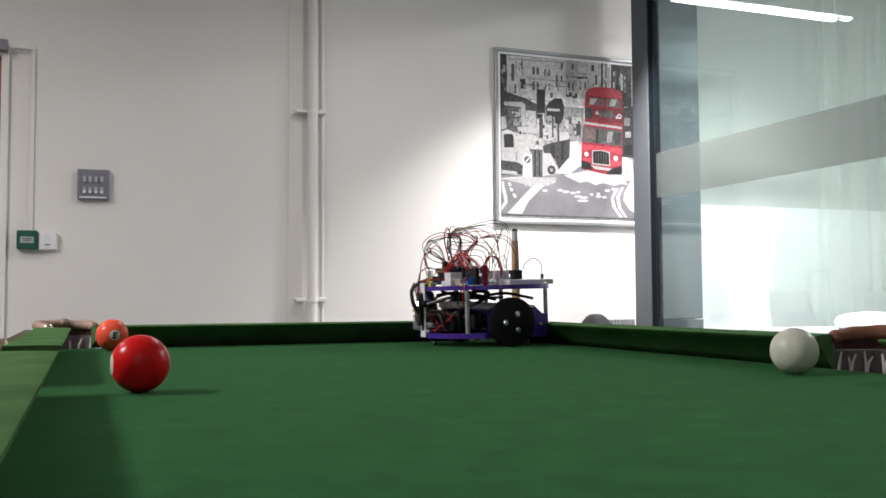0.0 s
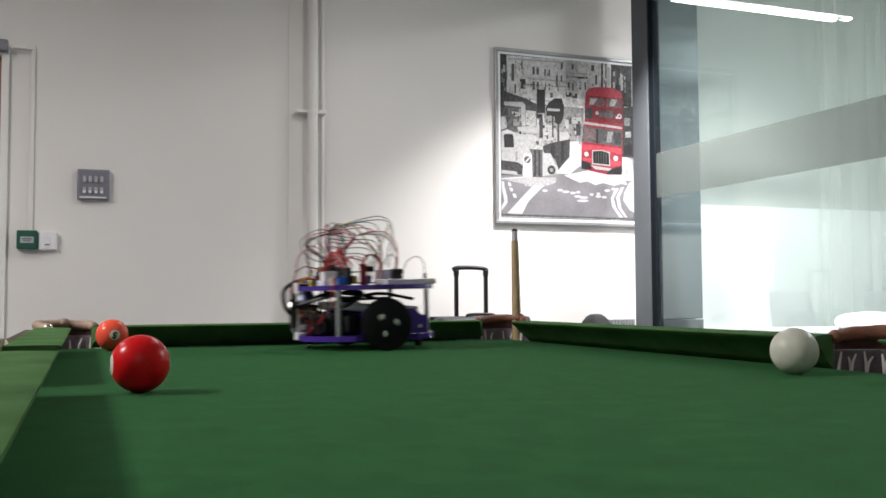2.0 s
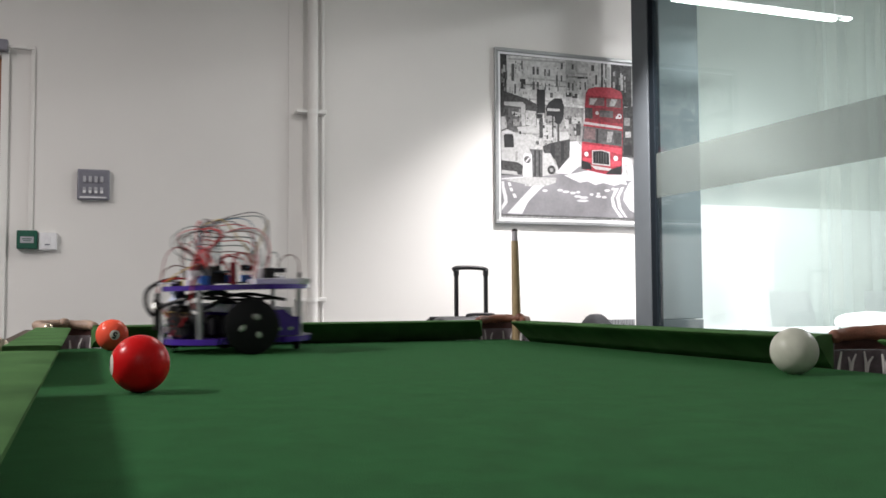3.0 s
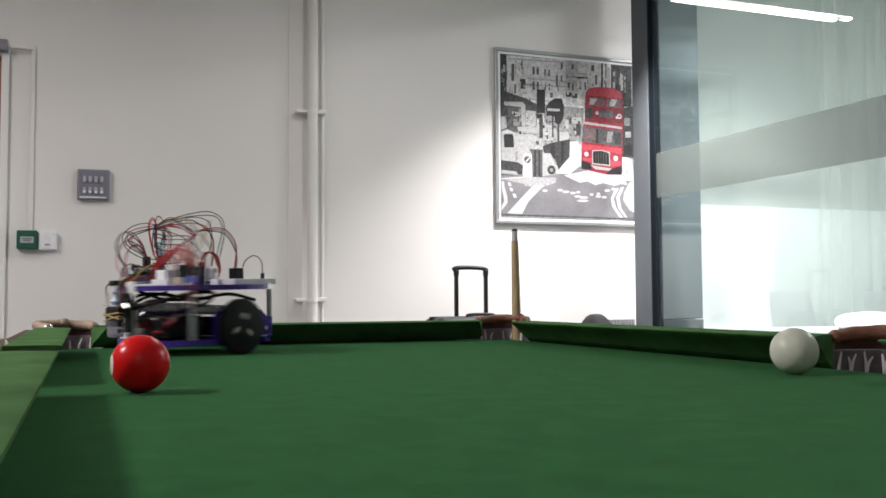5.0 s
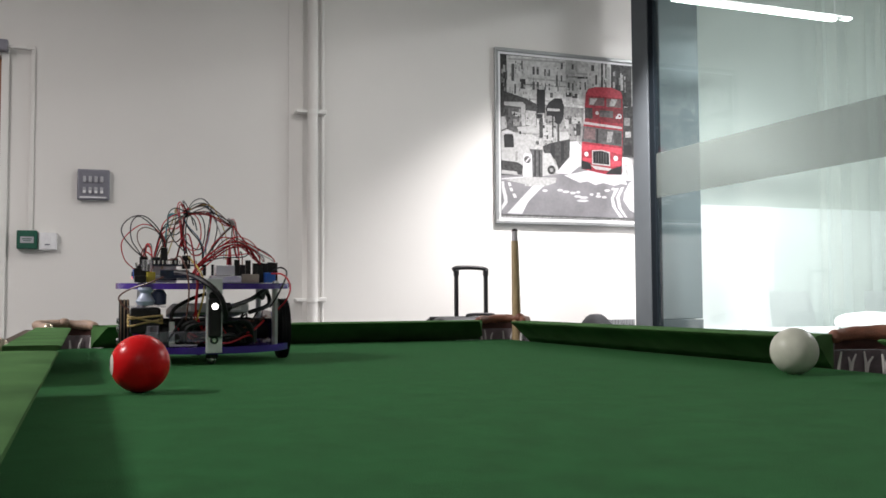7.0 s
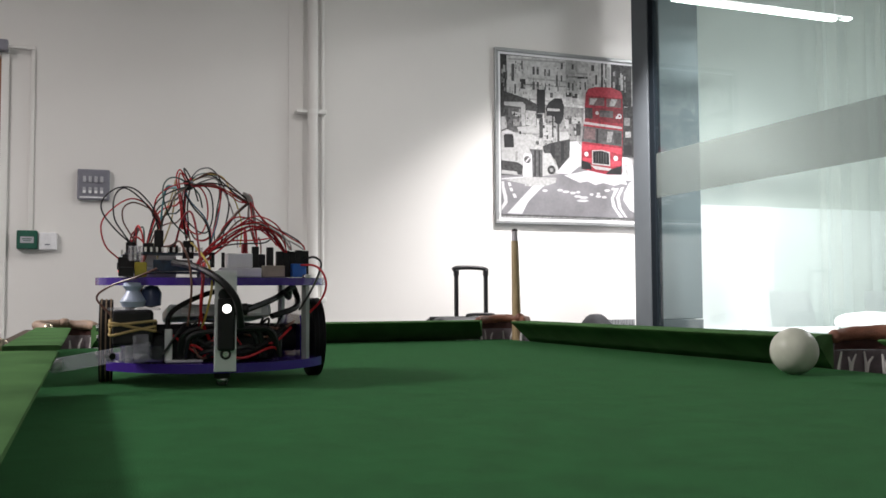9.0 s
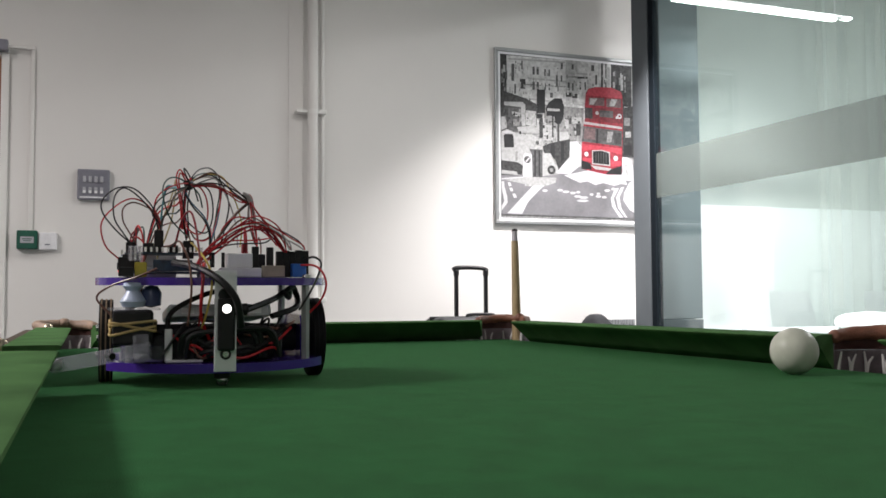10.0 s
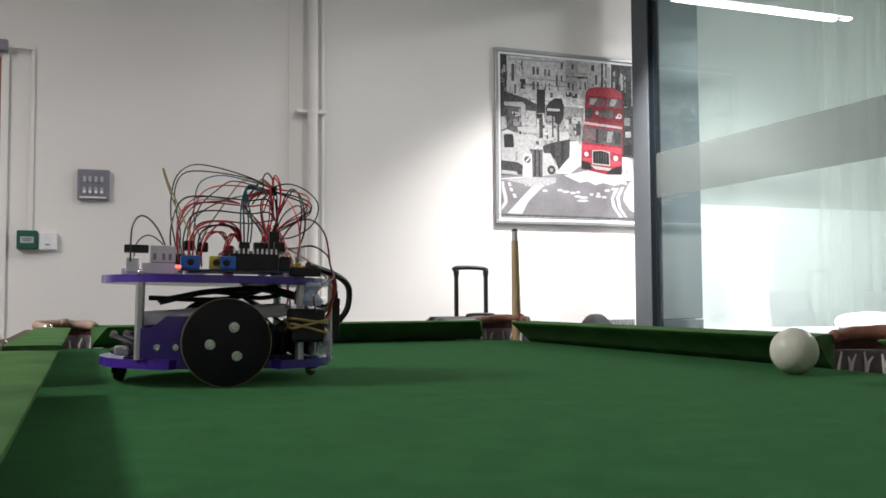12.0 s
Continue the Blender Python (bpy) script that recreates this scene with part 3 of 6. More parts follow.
    poly(DARK, 0.274, 0.620, 0.300, 0.622, 0.298, 0.500, 0.273, 0.499)
    poly(BLACK, 0.319, 0.682, 0.341, 0.720, 0.384, 0.750, 0.439, 0.753, 0.456, 0.705, 0.449, 0.629, 0.425, 0.590, 0.396, 0.591, 0.383, 0.637, 0.333, 0.641)
    poly(MID, 0.333, 0.685, 0.424, 0.686, 0.423, 0.671, 0.333, 0.668)
    poly(DARK, 0.404, 0.592, 0.419, 0.592, 0.418, 0.480, 0.402, 0.479)
    poly(DARK, 0.366, 0.638, 0.377, 0.639, 0.375, 0.504, 0.364, 0.504)
    # pale lorry cab
    poly(LIGHT, 0.000, 0.520, 0.044, 0.540, 0.113, 0.514, 0.242, 0.509, 0.213, 0.423, 0.223, 0.375, 0.152, 0.261, -0.002, 0.265)
    poly(WHITE, 0.008, 0.516, 0.047, 0.532, 0.099, 0.516, 0.030, 0.514)
    poly(BLACK, 0.019, 0.499, 0.028, 0.507, 0.080, 0.510, 0.087, 0.503, 0.091, 0.429, 0.023, 0.425)
    poly(GREY, 0.101, 0.405, 0.116, 0.406, 0.115, 0.346, 0.100, 0.345)
    poly(DARK, -0.002, 0.347, 0.111, 0.340, 0.153, 0.321, 0.146, 0.263, 0.001, 0.289)
    poly(LIGHT, 0.001, 0.289, 0.111, 0.281, 0.110, 0.264, 0.000, 0.269)
    poly(DARK, 0.111, 0.322, 0.150, 0.318, 0.144, 0.263, 0.116, 0.265)
    # road, pale glare and painted lines
    poly(ROAD, -0.007, 0.257, 0.392, 0.273, 0.566, 0.330, 0.986, 0.360, 0.979, 0.016, -0.009, 0.019)
    poly(WHITE, 0.496, 0.484, 0.547, 0.491, 0.583, 0.460, 0.575, 0.342, 0.493, 0.282, 0.392, 0.283, 0.424, 0.323, 0.494, 0.388)
    poly(DARK, 0.295, 0.445, 0.352, 0.469, 0.496, 0.501, 0.489, 0.388, 0.410, 0.305, 0.388, 0.368, 0.308, 0.403)
    poly(BLACK, 0.352, 0.460, 0.383, 0.468, 0.382, 0.383, 0.351, 0.393)
    poly(BLACK, 0.429, 0.480, 0.453, 0.486, 0.451, 0.374, 0.427, 0.348)
    poly(LIGHT, 0.294, 0.403, 0.351, 0.405, 0.387, 0.346, 0.371, 0.272, 0.292, 0.262)
    spot(DARK, 0.357, 0.302, 0.030)
    spot(GREY, 0.357, 0.302, 0.013)
    poly(SHADE, 0.199, 0.425, 0.294, 0.425, 0.292, 0.257, 0.221, 0.230, 0.218, 0.387)
    poly(BLACK, 0.235, 0.418, 0.246, 0.419, 0.244, 0.255, 0.233, 0.255)
    poly(BLACK, 0.266, 0.420, 0.276, 0.420, 0.274, 0.261, 0.264, 0.261)
    poly(WHITE, 0.156, 0.382, 0.167, 0.397, 0.216, 0.393, 0.220, 0.230, 0.154, 0.237)
    spot(SHADE, 0.185, 0.359, 0.024)
    poly(WHITE, 0.171, 0.349, 0.198, 0.374, 0.203, 0.367, 0.177, 0.342)
    poly(LIGHT, 0.027, 0.228, 0.152, 0.252, 0.392, 0.255, 0.389, 0.234, 0.292, 0.206, 0.165, 0.207)
    poly(MID, 0.165, 0.207, 0.292, 0.206, 0.389, 0.234, 0.388, 0.225, 0.291, 0.194, 0.165, 0.196)
    poly(WHITE, -0.003, 0.238, 0.152, 0.253, 0.152, 0.247, -0.003, 0.229)
    poly(WHITE, 0.449, 0.273, 0.625, 0.310, 0.893, 0.306, 0.925, 0.230, 0.877, 0.235, 0.824, 0.221, 0.742, 0.235, 0.682, 0.221, 0.623, 0.241, 0.565, 0.231, 0.507, 0.251)
    poly(WHITE, 0.039, 0.026, 0.150, 0.132, 0.221, 0.199, 0.306, 0.206, 0.251, 0.159, 0.185, 0.097, 0.144, 0.024)
    poly(WHITE, -0.003, 0.219, 0.020, 0.220, 0.021, 0.187, 0.040, 0.128, 0.042, 0.090, -0.002, 0.041, -0.004, 0.067, 0.019, 0.101, 0.005, 0.163)
    poly(WHITE, 0.044, 0.214, 0.062, 0.215, 0.071, 0.195, 0.052, 0.190)
    poly(WHITE, 0.054, 0.181, 0.075, 0.182, 0.084, 0.163, 0.065, 0.159)
    poly(WHITE, 0.075, 0.146, 0.095, 0.148, 0.109, 0.124, 0.088, 0.120)
    poly(WHITE, 0.287, 0.172, 0.298, 0.180, 0.321, 0.180, 0.329, 0.173, 0.316, 0.165, 0.295, 0.165)
    poly(WHITE, 0.396, 0.179, 0.408, 0.186, 0.433, 0.186, 0.442, 0.179, 0.428, 0.171, 0.405, 0.172)
    poly(WHITE, 0.434, 0.170, 0.448, 0.178, 0.480, 0.178, 0.491, 0.171, 0.474, 0.163, 0.445, 0.163)
    poly(WHITE, 0.490, 0.165, 0.501, 0.172, 0.527, 0.172, 0.536, 0.165, 0.522, 0.157, 0.499, 0.158)
    poly(WHITE, 0.535, 0.171, 0.544, 0.179, 0.563, 0.178, 0.570, 0.171, 0.559, 0.163, 0.542, 0.164)
    poly(WHITE, 0.520, 0.144, 0.534, 0.152, 0.566, 0.151, 0.578, 0.144, 0.560, 0.136, 0.531, 0.137)
    poly(WHITE, 0.557, 0.138, 0.575, 0.146, 0.614, 0.146, 0.628, 0.139, 0.606, 0.131, 0.571, 0.131)
    poly(WHITE, 0.538, 0.117, 0.562, 0.125, 0.613, 0.126, 0.632, 0.119, 0.603, 0.111, 0.557, 0.111)
    poly(WHITE, 0.634, 0.160, 0.643, 0.167, 0.662, 0.167, 0.669, 0.160, 0.659, 0.152, 0.641, 0.153)
    poly(WHITE, 0.679, 0.149, 0.691, 0.157, 0.717, 0.156, 0.727, 0.149, 0.712, 0.141, 0.689, 0.142)
    poly(WHITE, 0.727, 0.145, 0.737, 0.153, 0.760, 0.153, 0.769, 0.146, 0.756, 0.138, 0.735, 0.138)
    poly(WHITE, 0.689, 0.166, 0.696, 0.174, 0.712, 0.173, 0.718, 0.166, 0.709, 0.159, 0.694, 0.159)
    poly(WHITE, 0.747, 0.188, 0.759, 0.196, 0.785, 0.196, 0.795, 0.189, 0.780, 0.181, 0.756, 0.181)
    poly(WHITE, 0.801, 0.200, 0.809, 0.208, 0.825, 0.207, 0.831, 0.200, 0.822, 0.192, 0.807, 0.193)
    poly(WHITE, 0.831, 0.204, 0.861, 0.207, 0.818, 0.141, 0.838, 0.079, 0.891, 0.021, 0.861, 0.020, 0.806, 0.091, 0.797, 0.140)
    poly(WHITE, 0.876, 0.212, 0.901, 0.216, 0.863, 0.149, 0.877, 0.080, 0.924, 0.020, 0.906, 0.020, 0.851, 0.080, 0.838, 0.148)
    poly(WHITE, 0.941, 0.245, 0.984, 0.264, 0.980, 0.052, 0.942, 0.070, 0.893, 0.131, 0.900, 0.181)
    poly(DARK, 0.898, 0.722, 0.994, 0.741, 0.987, 0.411, 0.889, 0.406)
    poly(GREY, 0.909, 0.659, 0.954, 0.662, 0.953, 0.611, 0.908, 0.609)
    poly(MID, 0.917, 0.571, 0.960, 0.574, 0.959, 0.536, 0.916, 0.533)
    poly(BLACK, 0.904, 0.482, 0.965, 0.486, 0.964, 0.422, 0.903, 0.419)
    poly(WHITE, 0.888, 0.406, 0.941, 0.406, 0.971, 0.360, 0.984, 0.254, 0.893, 0.261)
    poly(MID, 0.907, 0.369, 0.922, 0.370, 0.939, 0.283, 0.917, 0.282)
    # red double-decker bus
    poly(RED, 0.618, 0.801, 0.641, 0.830, 0.693, 0.843, 0.813, 0.848, 0.888, 0.825, 0.898, 0.804, 0.900, 0.633, 0.884, 0.293, 0.773, 0.289, 0.581, 0.318, 0.580, 0.441, 0.600, 0.603, 0.613, 0.653, 0.609, 0.709)
    poly(BRED, 0.621, 0.785, 0.633, 0.824, 0.693, 0.843, 0.813, 0.848, 0.888, 0.825, 0.898, 0.782, 0.781, 0.784)
    poly(PANE, 0.640, 0.772, 0.759, 0.777, 0.758, 0.725, 0.639, 0.724)
    poly(PANE, 0.774, 0.775, 0.887, 0.777, 0.886, 0.722, 0.773, 0.721)
    poly(MID, 0.650, 0.768, 0.706, 0.771, 0.676, 0.730, 0.646, 0.729)
    poly(MID, 0.811, 0.774, 0.860, 0.775, 0.835, 0.730, 0.795, 0.728)
    poly(DRED, 0.613, 0.708, 0.898, 0.714, 0.896, 0.621, 0.608, 0.621)
    poly(DARK, 0.610, 0.708, 0.668, 0.707, 0.667, 0.638, 0.609, 0.641)
    poly(SHADE, 0.720, 0.698, 0.825, 0.698, 0.824, 0.654, 0.719, 0.654)
    spot(LIGHT, 0.702, 0.678, 0.013)
    spot(WHITE, 0.873, 0.667, 0.018)
    spot(WHITE, 0.852, 0.658, 0.009)
    spot(DRED, 0.873, 0.667, 0.008)
    poly(LIGHT, 0.600, 0.618, 0.891, 0.600, 0.891, 0.586, 0.600, 0.602)
    poly(SHADE, 0.597, 0.589, 0.891, 0.575, 0.889, 0.475, 0.583, 0.491)
    poly(PANE, 0.607, 0.579, 0.688, 0.576, 0.684, 0.508, 0.598, 0.509)
    poly(GREY, 0.780, 0.564, 0.823, 0.564, 0.806, 0.496, 0.770, 0.494)
    poly(BLACK, 0.697, 0.576, 0.709, 0.576, 0.704, 0.485, 0.690, 0.486)
    poly(DARK, 0.830, 0.561, 0.883, 0.559, 0.882, 0.486, 0.829, 0.491)
    poly(BRED, 0.583, 0.478, 0.686, 0.471, 0.806, 0.465, 0.884, 0.461, 0.883, 0.419, 0.828, 0.431, 0.745, 0.442, 0.664, 0.443, 0.582, 0.426)
    poly(LIGHT, 0.659, 0.439, 0.731, 0.446, 0.795, 0.434, 0.796, 0.344, 0.659, 0.351)
    poly(BLACK, 0.666, 0.432, 0.730, 0.439, 0.787, 0.426, 0.789, 0.353, 0.667, 0.359)
    poly(SHADE, 0.686, 0.429, 0.692, 0.429, 0.690, 0.355, 0.684, 0.357)
    poly(SHADE, 0.705, 0.430, 0.711, 0.430, 0.710, 0.356, 0.704, 0.358)
    poly(SHADE, 0.724, 0.431, 0.730, 0.431, 0.729, 0.356, 0.723, 0.359)
    poly(SHADE, 0.744, 0.432, 0.750, 0.432, 0.748, 0.357, 0.742, 0.360)
    poly(SHADE, 0.763, 0.433, 0.769, 0.433, 0.768, 0.358, 0.762, 0.360)
    spot(WHITE, 0.617, 0.413, 0.016)
    spot(WHITE, 0.839, 0.396, 0.018)
    poly(BRED, 0.588, 0.392, 0.655, 0.388, 0.655, 0.361, 0.587, 0.370)
    poly(BRED, 0.801, 0.380, 0.880, 0.381, 0.879, 0.353, 0.800, 0.340)
    poly(LIGHT, 0.647, 0.345, 0.818, 0.328, 0.818, 0.313, 0.684, 0.320)
    poly(BLACK, 0.579, 0.374, 0.647, 0.355, 0.654, 0.316, 0.578, 0.318)
    poly(BLACK, 0.803, 0.327, 0.884, 0.350, 0.883, 0.293, 0.758, 0.293)
    part("print", bm, tones, t, "black-and-white street scene with a red bus")
    return t


framed_print()

# ---------------------------------------------------------------- glass partition and the room behind it
part_g = thing("window_1", "full-height glass partition with grey metal post and frosted band", "glass partition", kind="structure")
part("end_post", box(GLASS_X, GLASS_X + 0.06, 4.553, 4.713, 0, CEIL, 0.004), M_FRAMEALU, part_g, "grey anodised metal post")
part("gasket", box(GLASS_X + 0.006, GLASS_X + 0.05, 4.502, 4.5515, 0, CEIL, 0.004), M_GASKET, part_g, "dark rubber gasket channel")
pane = part("pane", box(GLASS_X + 0.02, GLASS_X + 0.03, SOUTH_Y + 0.02, 4.5015, 0.06, CEIL - 0.03), M_GLASS, part_g, "clear greenish glass pane")
pane.visible_shadow = False
part("frosted_band", box(GLASS_X + 0.0165, GLASS_X + 0.0185, SOUTH_Y + 0.02, 4.5015, 1.446, 1.698), M_FROST, part_g, "grey-green frosted film band")
part("bottom_rail", box(GLASS_X, GLASS_X + 0.06, SOUTH_Y, 4.5015, 0, 0.058, 0.003), M_FRAMEALU, part_g)
part("head_rail", box(GLASS_X, GLASS_X + 0.06, SOUTH_Y, 4.5015, CEIL - 0.028, CEIL - 0.001, 0.003), M_FRAMEALU, part_g)

col = thing("wall_column", "grey-blue panelled column with darker base panel", "column", kind="structure")
part("column_face", box(3.235, 3.535, 4.80, 4.867, 0.752, CEIL_E - 0.002, 0.003), M_COLUMN, col)
part("column_base", box(3.235, 3.535, 4.795, 4.867, 0, 0.748, 0.003), M_COLUMN_LOW, col, "slate grey base panel")
part("column_return", box(3.302, 3.535, 4.869, WALL_Y + 0.349, 0, CEIL_E - 0.002), M_COLUMN, col)

lin = thing("linear_light", "long suspended white linear ceiling light, switched on", "ceiling light")
part("housing", box(3.11, 4.36, 4.435, 4.485, 2.6005, 2.614, 0.003), M_WHITEP, lin)
part("end_cap", box(4.3605, 4.42, 4.44, 4.48, 2.598, 2.614, 0.003), M_LAMP, lin)
part("diffuser", box(3.12, 4.3, 4.442, 4.478, 2.581, 2.6, 0.003), M_LAMP, lin, "glowing white diffuser")
for x_ in (3.6, 4.3):
    part("suspension", cyl((x_, 4.46, 2.6145), 0.003, CEIL_E - 2.6145, seg=8), M_ALU, lin)


def ceiling_panel(x, y, top):
    t = thing("ceiling_panel_light", "unseen square white ceiling light panel, switched on", "ceiling light", group="ceiling light panels")
    bm = box(x - 0.3, x + 0.3, y - 0.3, y - 0.27, top - 0.018, top - 0.001)
    box(x - 0.3, x + 0.3, y + 0.27, y + 0.3, top - 0.018, top - 0.001, bm=bm)
    box(x - 0.3, x - 0.27, y - 0.27, y + 0.27, top - 0.018, top - 0.001, bm=bm)
    box(x + 0.27, x + 0.3, y - 0.27, y + 0.27, top - 0.018, top - 0.001, bm=bm)
    part("frame", bm, M_WHITEP, t)
    part("diffuser", box(x - 0.268, x + 0.268, y - 0.268, y + 0.268, top - 0.012, top - 0.001), M_LAMP, t, "glowing white diffuser")


for px_, py_, _ in CEILING_PANELS:
    ceiling_panel(px_, py_, CEIL)
# fitting for the added fill lamp in the adjoining room
ceiling_panel(5.4, 2.4, CEIL_E)
# Rings for both; the adjoining room's one belongs to the added lamp.
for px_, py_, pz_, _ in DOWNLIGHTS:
    dl = thing("downlight", "unseen small round recessed ceiling downlight, switched on", "ceiling light", group="ceiling downlights")
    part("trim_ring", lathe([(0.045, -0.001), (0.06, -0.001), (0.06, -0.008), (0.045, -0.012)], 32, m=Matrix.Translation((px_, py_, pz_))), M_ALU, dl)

# Pale boards put the brightness of the lower adjoining wall into their colour.
board = thing("whiteboard", "white board standing in for the brighter lower wall", "whiteboard")
part("board_face", box(3.6, 4.42, WALL_Y + 0.33, WALL_Y + 0.349, 0.66, 1.5), M_BOARD, board)
part("side_panel", box(4.4205, 5.9, WALL_Y + 0.335, WALL_Y + 0.349, 0.66, 1.5), M_SIDEBOARD, board, "pale greenish panel standing in for the bright lower wall")
part("pen_ledge", box(3.6, 4.42, WALL_Y + 0.28, WALL_Y + 0.329, 0.65, 0.665), M_WHITEP, board)

# hanging pale strips that put the glass's reflection streaks before the adjoining wall
blind = thing("reflection_streaks", "pale strips for the vertical reflections in the glass", "blind")
part("streak_rail", box(4.7, 6.2, WALL_Y + 0.2, WALL_Y + 0.24, CEIL_E - 0.045, CEIL_E - 0.001, 0.004), M_WHITEP, blind)
for x_, w_ in ((4.76, 0.03), (4.87, 0.05), (5.03, 0.026), (5.12, 0.06), (5.3, 0.03), (5.43, 0.07), (5.62, 0.04), (5.8, 0.06)):
    part("streak", box(x_ - w_, x_ + w_, WALL_Y + 0.218, WALL_Y + 0.2195, 0.3, CEIL_E - 0.046), M_STREAK, blind, "pale reflection streak")

# white table with white soft things on it, behind the glass
tb = thing("meeting_table", "white table beyond the glass partition", "table")
part("tabletop", box(3.5, 5.6, 2.9, 4.4, 0.665, 0.705, 0.006), M_WHITEP, tb)
part("apron", box(3.55, 5.55, 2.95, 4.35, 0.58, 0.6645, 0.004), M_WHITEP, tb)
for x_, y_ in ((3.62, 3.0), (5.5, 3.0), (3.62, 4.3), (5.5, 4.3)):
    part("leg", cyl((x_, y_, 0), 0.025, 0.5795, seg=16), M_ALU, tb)


def cushion_thing(x, y, z, rx, ry, rz, turn):
    t = thing("white_cushion", "soft white cushion lying on the white table", "cushion", pose(x, y, z, rz=turn), group="cushions on the white table")
    bm = ball_mesh(1, 32)
    for v in bm.verts:
        n = noise.noise(Vector(v.co) * 1.6 + Vector((x, y, 0)))
        v.co = Vector((v.co.x * rx, v.co.y * ry, (max(v.co.z, -0.55) + 0.55) / 1.55 * rz)) * (1 + 0.08 * n)
        v.co.z = max(0.0, v.co.z)
    part("cushion_body", bm, M_CLOTHWHITE, t, smooth=True)


cushion_thing(4.55, 3.78, 0.7055, 0.5, 0.25, 0.14, 15)
cushion_thing(4.02, 3.95, 0.7055, 0.24, 0.2, 0.09, 60)


def office_chair(x, y, turn):
    t = thing("office_chair", "white plastic chair standing in for a reflected outline", "chair", pose(x, y, 0, rz=turn), group="chairs at the white table")
    bm = bmesh.new()
    rows = []
    for i in range(9):
        z = 0.47 + i * 0.056
        wdt = 0.2 - 0.03 * (i / 8) ** 3
        rows.append([bm.verts.new((wdt * (k / 4 - 1), 0.2 + 0.012 * i + 0.02 * math.cos((k / 4 - 1) * 1.5), z)) for k in range(9)])
    for a, b in zip(rows, rows[1:]):
        for k in range(8):
            bm.faces.new((a[k], a[k + 1], b[k + 1], b[k]))
    bmesh.ops.solidify(bm, geom=bm.faces[:], thickness=0.012)
    part("backrest", bm, M_CHAIR, t, smooth=True)
    part("seat", box(-0.21, 0.21, -0.22, 0.2, 0.43, 0.455, 0.01), M_CHAIR, t)
    for sx in (-0.17, 0.17):
        for sy in (-0.17, 0.15):
            part("leg", tube([(sx * 1.15, sy * 1.15, 0), (sx, sy, 0.43)], 0.011, smooth_path=False), M_ALU, t)


# chairs added for the faint chair outlines reflected in the glass
office_chair(5.1, 4.62, 0)
office_chair(4.35, 4.66, 4)

# ---------------------------------------------------------------- luggage by the wall


def suitcase():
    t = thing("suitcase", "large black upright trolley suitcase with raised handle", "suitcase", pose(1.87, 4.42, 0, rz=-4))
    shell = part("shell", box(-0.25, 0.25, -0.14, 0.14, 0.045, 0.79, 0.045, 4), M_CASE, t, smooth=True)
    for k in range(5):
        x = -0.16 + 0.08 * k
        part("rib", box(x - 0.012, x + 0.012, -0.146, -0.139, 0.12, 0.68, 0.003), M_CASE, shell)
    part("zip_band", box(-0.252, 0.252, -0.008, 0.008, 0.046, 0.792, 0.006), M_BLACK, shell)
    part("carry_handle", tube([(-0.07, -0.06, 0.785), (-0.06, -0.06, 0.8), (0.06, -0.06, 0.8), (0.07, -0.06, 0.785)], 0.008), M_BLACK, t)
    for x in (-0.081, 0.081):
        part("handle_rod", box(x - 0.0095, x + 0.0095, 0.08, 0.1, 0.775, 1.01, 0.002), M_BLACK, t)
        part("handle_corner", box(x - 0.013, x + 0.013, 0.076, 0.104, 0.998, 1.032, 0.006), M_BLACK, t)
    part("handle_grip", tube([(-0.1, 0.09, 1.031), (-0.075, 0.09, 1.041), (0, 0.09, 1.043), (0.07, 0.09, 1.038), (0.091, 0.09, 1.026)], 0.0115, 10), M_BLACK, t, smooth=True)
    for x in (-0.2, 0.2):
        for y in (-0.1, 0.1):
            part("castor", cyl((x - 0.012, y, 0.024), 0.024, 0.024, "x", 20), M_BLACK, t)


def backpack():
    t = thing("backpack", "dark grey fabric backpack standing upright", "bag", pose(2.60, 4.48, 0, rz=8))
    bm = bmesh.new()
    bmesh.ops.create_uvsphere(bm, u_segments=28, v_segments=20, radius=1)
    for v in bm.verts:
        k = noise.noise(Vector(v.co) * 2.1)
        p = v.co.copy()
        s = lambda a, e: math.copysign(abs(a) ** e, a)
        v.co = Vector((s(p.x, 0.6) * 0.1, s(p.y, 0.6) * 0.1, 0.395 + s(p.z, 0.62) * 0.395)) * (1 + 0.02 * k)
    part("bag_body", bm, M_BAG, t, smooth=True)
    part("front_pocket", box(-0.09, 0.09, -0.135, -0.085, 0.1, 0.4, 0.03, 3), M_BAG, t, smooth=True)
    part("grab_loop", tube([(-0.03, 0.03, 0.755), (-0.02, 0.03, 0.772), (0.02, 0.03, 0.772), (0.03, 0.03, 0.755)], 0.005), M_BLACK, t)


def radiator():
    t = thing("radiator", "low pale grey ribbed radiator under the picture", "radiator", pose(2.83, 4.74, 0))
    part("back_panel", box(-0.14, 0.165, 0.02, 0.05, 0.1, 0.752, 0.004), M_GRAPHITE, t)
    for k in range(16):
        x = -0.135 + k * 0.0195
        part("fin", box(x - 0.006, x + 0.006, -0.03, 0.018, 0.1, 0.757, 0.002), M_GRAPHITE, t)
    for x in (-0.12, 0.14):
        part("foot", box(x - 0.015, x + 0.015, -0.02, 0.045, 0, 0.0995, 0.003), M_GRAPHITE, t)


suitcase()
backpack()
radiator()

# ---------------------------------------------------------------- pool table
NOSE_W, NOSE_E, NOSE_N, NOSE_S = -0.021, 0.735, 1.662, 0.05
GAP_W, GAP_E = (0.875, 0.97), (0.718, 0.802)     # side pocket mouths
CUSH = 0.052                                        # cushion depth behind the nose
